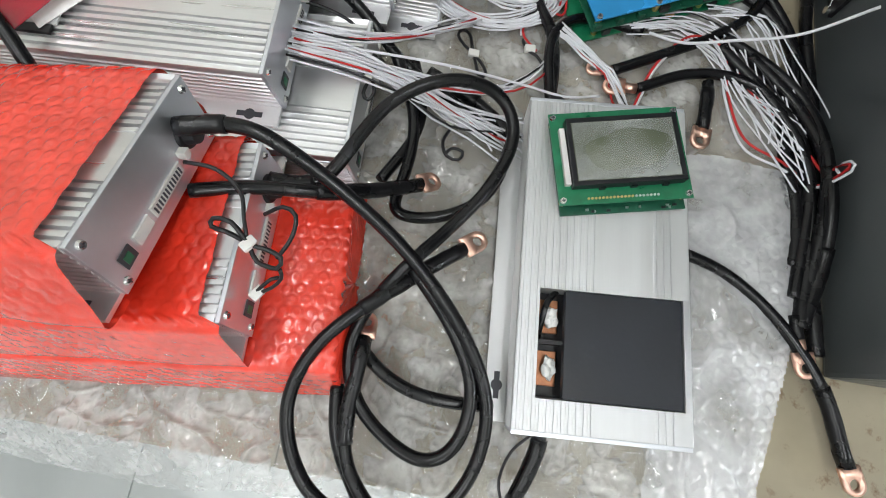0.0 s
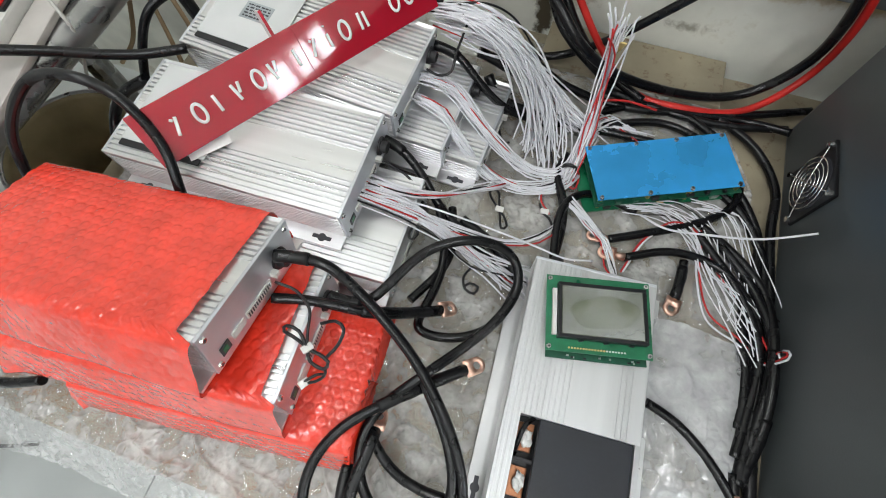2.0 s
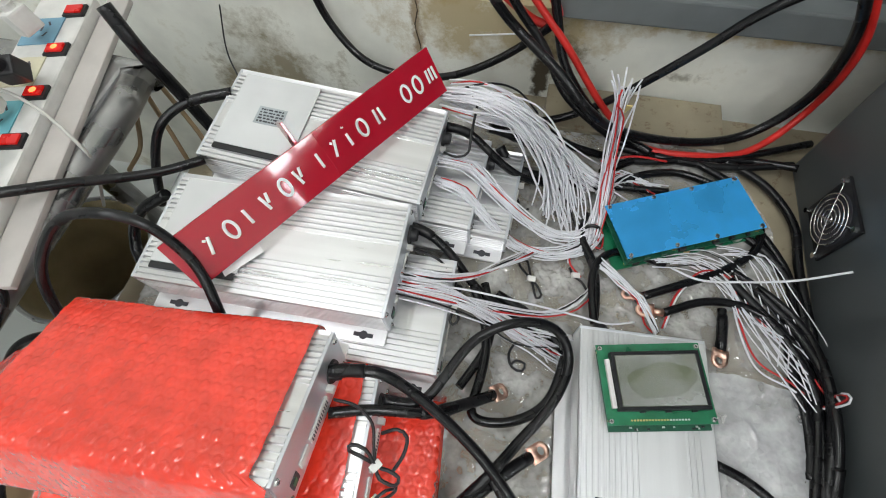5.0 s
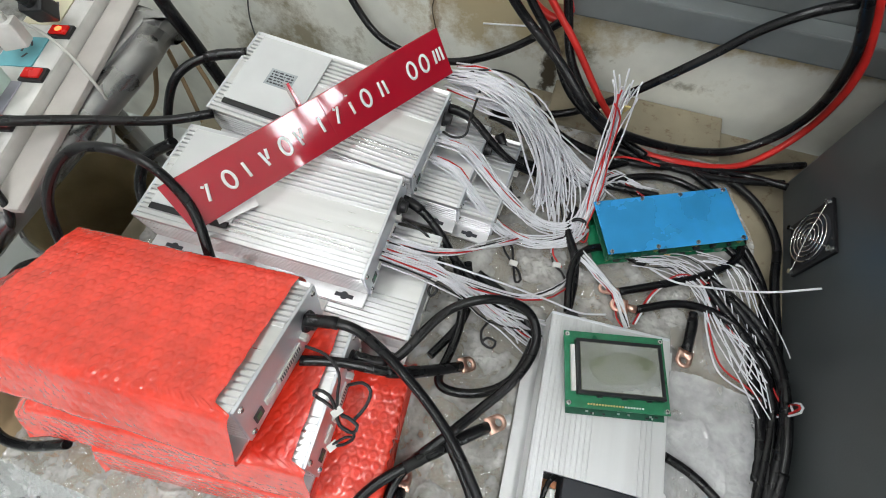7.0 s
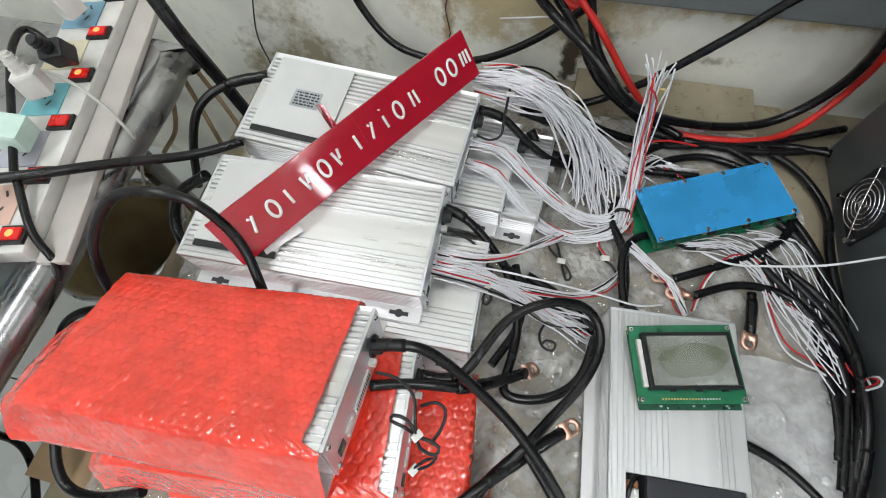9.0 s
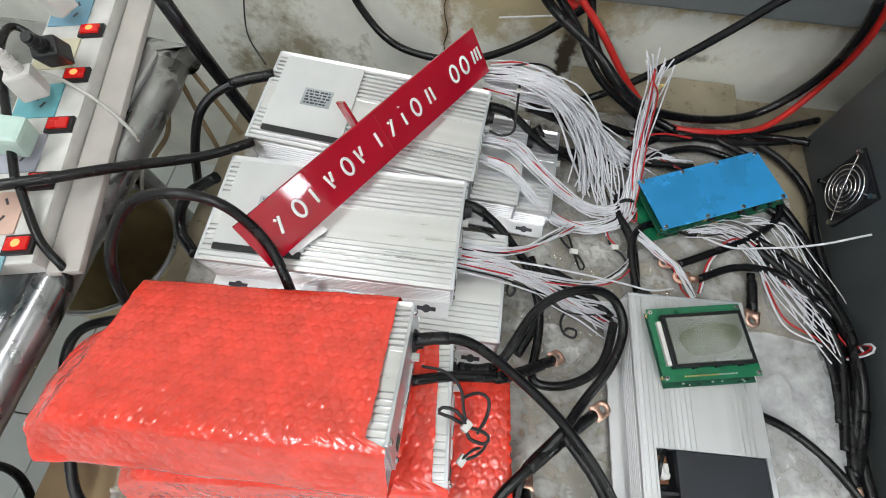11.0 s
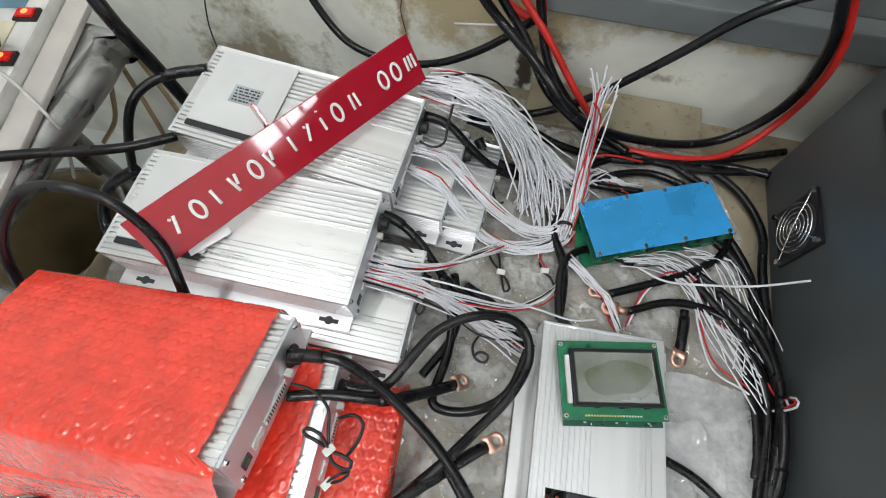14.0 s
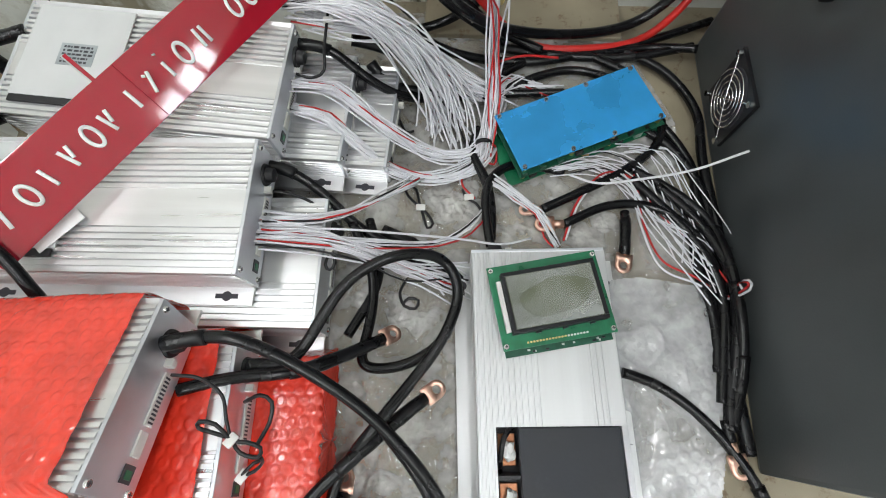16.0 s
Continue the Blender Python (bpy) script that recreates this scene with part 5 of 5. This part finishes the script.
bundle("wire_bundle", [(-0.014, 0.601, 0.093), (0.024, 0.590, 0.107), (0.062, 0.584, 0.099), (0.093, 0.577, 0.073), (0.119, 0.562, 0.037), (0.132, 0.541, 0.012), (0.136, 0.518, 0.006)], 0.0010, "large drooping bundle of cut white wires", WB, 16, 0.007, 0.015, 64, "wire bundles", drop=1.1)
bundle("wire_bundle", [(-0.002, 0.592, 0.083), (0.038, 0.584, 0.081), (0.076, 0.590, 0.068), (0.111, 0.586, 0.045), (0.150, 0.569, 0.024), (0.175, 0.565, 0.012)], 0.0010, "bundle of white wires with some red behind", WB, 17, 0.007, 0.009, 36, "wire bundles", drop=0.6)
sheaf = bundle("wire_bundle", [(0.174, 0.498, 0.008), (0.178, 0.525, 0.015), (0.178, 0.563, 0.027), (0.178, 0.598, 0.055), (0.177, 0.621, 0.088), (0.175, 0.630, 0.103)], 0.0010, "upright sheaf of white wires with bared red ends", [WHITE_WIRE, RED_WIRE, WHITE_WIRE, RED_WIRE], 18, 0.005, 0.011, 17, "wire bundles", drop=0.9)
part("tape", box(bmesh.new(), -0.0035, 0.0035, -0.001, 0.001, -0.009, 0.009, 0.0006, pose(0.183, 0.622, 0.083, 20, 8, 12)), TAPE, sheaf, "scrap of yellow tape", world=True)
part("tie", tube(bmesh.new(), [(0.173 + 0.007 * math.cos(q * math.pi / 6), 0.507, 0.011 + 0.007 * math.sin(q * math.pi / 6)) for q in range(12)], 0.0022, 6, 0.004, closed=True), BLACK_WIRE, sheaf, "black tie round the wires", world=True)
bundle("wire_bundle", [(0.178, 0.566, 0.012), (0.197, 0.588, 0.009), (0.218, 0.586, 0.006), (0.238, 0.577, 0.006)], 0.0009, "loose white wire ends behind the blue-topped board", WB, 19, 0.006, 0.010, 14, "wire bundles", drop=0.8)
bundle("wire_bundle", [(0.182, 0.460, 0.015), (0.207, 0.447, 0.009), (0.227, 0.433, 0.006), (0.240, 0.413, 0.006), (0.246, 0.402, 0.006)], 0.0010, "white wires running down to the display box", WB, 20, 0.004, 0.003, 14, "wire bundles")
bundle("wire_bundle", [(0.251, 0.484, 0.008), (0.289, 0.493, 0.006), (0.324, 0.476, 0.006), (0.345, 0.439, 0.006), (0.370, 0.408, 0.006), (0.388, 0.378, 0.006)], 0.0007, "loose white wires hanging from the blue-topped board", [WHITE_WIRE, BLACK_WIRE, WHITE_WIRE], 21, 0.008, 0.014, 17, "wire bundles", drop=0.5)
bundle("wire_bundle", [(0.312, 0.504, 0.008), (0.347, 0.505, 0.006), (0.365, 0.468, 0.006), (0.376, 0.421, 0.006), (0.379, 0.387, 0.006)], 0.0007, "thin white wires beside the cabinet", [WHITE_WIRE], 22, 0.006, 0.012, 7, "wire bundles", drop=0.5)
thin_wire([(0.252, 0.406, 0.006), (0.267, 0.448, 0.006), (0.294, 0.479, 0.009), (0.324, 0.473, 0.006), (0.329, 0.429, 0.006), (0.343, 0.391, 0.006), (0.373, 0.375, 0.006), (0.396, 0.358, 0.007), (0.399, 0.359, 0.032), (0.399, 0.363, 0.038), (0.399, 0.366, 0.026), (0.399, 0.362, 0.019)], 0.0011, RED_WIRE, "long thin red wire curling beside the cabinet")
thin_wire([(0.254, 0.407, 0.006), (0.270, 0.449, 0.006), (0.294, 0.473, 0.009), (0.321, 0.466, 0.006), (0.326, 0.428, 0.006), (0.341, 0.384, 0.006), (0.373, 0.369, 0.006), (0.395, 0.356, 0.007), (0.399, 0.357, 0.039), (0.399, 0.365, 0.039), (0.399, 0.366, 0.026), (0.399, 0.359, 0.029)], 0.0011, WHITE_WIRE, "long thin white wire curling beside the cabinet")
thin_wire([(0.258, 0.473, 0.014), (0.283, 0.460, 0.023), (0.317, 0.461, 0.031), (0.367, 0.470, 0.037), (0.399, 0.472, 0.069)], 0.0013, WHITE_WIRE, "single white wire sticking out towards the cabinet")
thin_wire([(0.324, 0.480, 0.006), (0.345, 0.439, 0.006), (0.380, 0.404, 0.006), (0.399, 0.368, 0.012)], 0.0011, RED_WIRE, "thin red wire along the cabinet")
thin_wire([(0.166, 0.447, 0.006), (0.152, 0.465, 0.006), (0.161, 0.496, 0.006), (0.184, 0.486, 0.006), (0.185, 0.508, 0.006), (0.172, 0.513, 0.007)], 0.0011, RED_WIRE, "small loops of red wire by the blue-topped board")
thin_wire([(0.172, 0.588, 0.031), (0.209, 0.601, 0.032), (0.249, 0.607, 0.024)], 0.0014, RED_WIRE, "red wire lying across the heap")
thin_wire([(-0.018, 0.380, 0.069), (0.042, 0.389, 0.056), (0.099, 0.389, 0.052), (0.156, 0.391, 0.038), (0.191, 0.391, 0.030), (0.219, 0.401, 0.022)], 0.0011, WHITE_WIRE, "single white wire arching to the display box")
thin_wire([(-0.011, 0.724, 0.071), (0.034, 0.708, 0.091), (0.081, 0.700, 0.106)], 0.0011, WHITE_WIRE, "pale wire stub on the wall")
thin_wire([(-0.022, 0.594, 0.094), (0.027, 0.605, 0.110), (0.062, 0.626, 0.086), (0.091, 0.647, 0.032)], 0.0012, BLACK_WIRE, "thin dark wire arching behind the box")


# ---- plugs on the socket strip ----
def plug(place, aim, material, label, size=1.0):
    p = thing("mains_plug", look(place, aim), label, "plug", "mains plugs")
    k = size
    part("plug_body", boxes((-0.013 * k, 0.013 * k, -0.011 * k, 0.011 * k, -0.012 * k, 0.016 * k, 0.003 * k)), material, p)
    part("plug_neck", disc(bmesh.new(), (0, 0, 0.016 * k), 0.008 * k, 0.022 * k, 14, "z", 0.005 * k), material, p)
    for q in range(3):
        part("neck_ring", disc(bmesh.new(), (0, 0, (0.020 + 0.006 * q) * k), (0.0082 - 0.0008 * q) * k, 0.003 * k, 14), material, p)


for pts, mt, lb, sz in (([(-0.425, 0.486, 0.165), (-0.429, 0.495, 0.145)], BLACK_PLASTIC, "black mains plug in the socket strip", 0.9), ([(-0.426, 0.444, 0.165), (-0.424, 0.441, 0.145)], WHITE_PLASTIC, "off-white mains plug in the socket strip", 0.9), ([(-0.458, 0.553, 0.165), (-0.454, 0.552, 0.145)], WHITE_PLASTIC, "off-white plug at the strip's far end", 0.9)):
    plug(pts[0], pts[1], mt, lb, sz)
ad = part("adapter", boxes((-0.014, 0.014, -0.018, 0.018, -0.01, 0.014, 0.004)), MINT)
ad.matrix_basis = look([(-0.414, 0.386, 0.165)][0], [(-0.419, 0.385, 0.145)][0])
tagged(ad, "pale plastic adapter plugged into the strip", "adapter")

# cardboard under the red boxes
cb = part("cardboard_sheet", boxes((-0.372, -0.20, 0.10, 0.27, -0.0058, -0.002, 0.0008)), CARD)
tagged(cb, "brown cardboard sheet sticking out under the red boxes", "cardboard")

# round steel pail in the gap beside the table
PC = [(-0.516, 0.391, -0.100)][0]
pl = thing("round_pail", pose(PC[0], PC[1], FLOOR_Z), "round steel pail with dull olive inside, standing on the floor", "pail")
bm = bmesh.new()
rows = []
for r, z in ((0.075, 0.004), (0.098, 0.31), (0.101, 0.318), (0.095, 0.318), (0.092, 0.31), (0.070, 0.012)):
    rows.append([bm.verts.new((r * math.cos(2 * math.pi * k / 40), r * math.sin(2 * math.pi * k / 40), z)) for k in range(40)])
for a, b in zip(rows, rows[1:]):
    for k in range(40):
        bm.faces.new((a[k], a[(k + 1) % 40], b[(k + 1) % 40], b[k])).smooth = True
bm.faces.new(rows[0][::-1])
bm.faces.new(rows[-1])
part("pail_body", bm, OLIVE, pl)
part("rim", tube(bmesh.new(), [(0.099 * math.cos(k * math.pi / 12), 0.099 * math.sin(k * math.pi / 12), 0.318) for k in range(24)], 0.0035, 8, 0.02, closed=True), STEEL, pl, "rolled steel rim")
thin_wire([(0.197, 0.141, 0.024), (0.184, 0.126, 0.020), (0.178, 0.108, 0.022), (0.182, 0.092, 0.023)], 0.001, BLACK_WIRE, "thin black wire beside the display box")


# thin dark cable lying on the floor tiles
floor_lead = tagged(part("floor_cable", tube(bmesh.new(), [(-0.70, -0.085, FLOOR_Z + 0.0035), (-0.62, -0.080, FLOOR_Z + 0.0035), (-0.575, -0.065, FLOOR_Z + 0.0035), (-0.545, -0.052, FLOOR_Z + 0.0035)], 0.0032, 10, 0.01), RUBBER), "thin black cable end lying on the floor tiles", "cable")
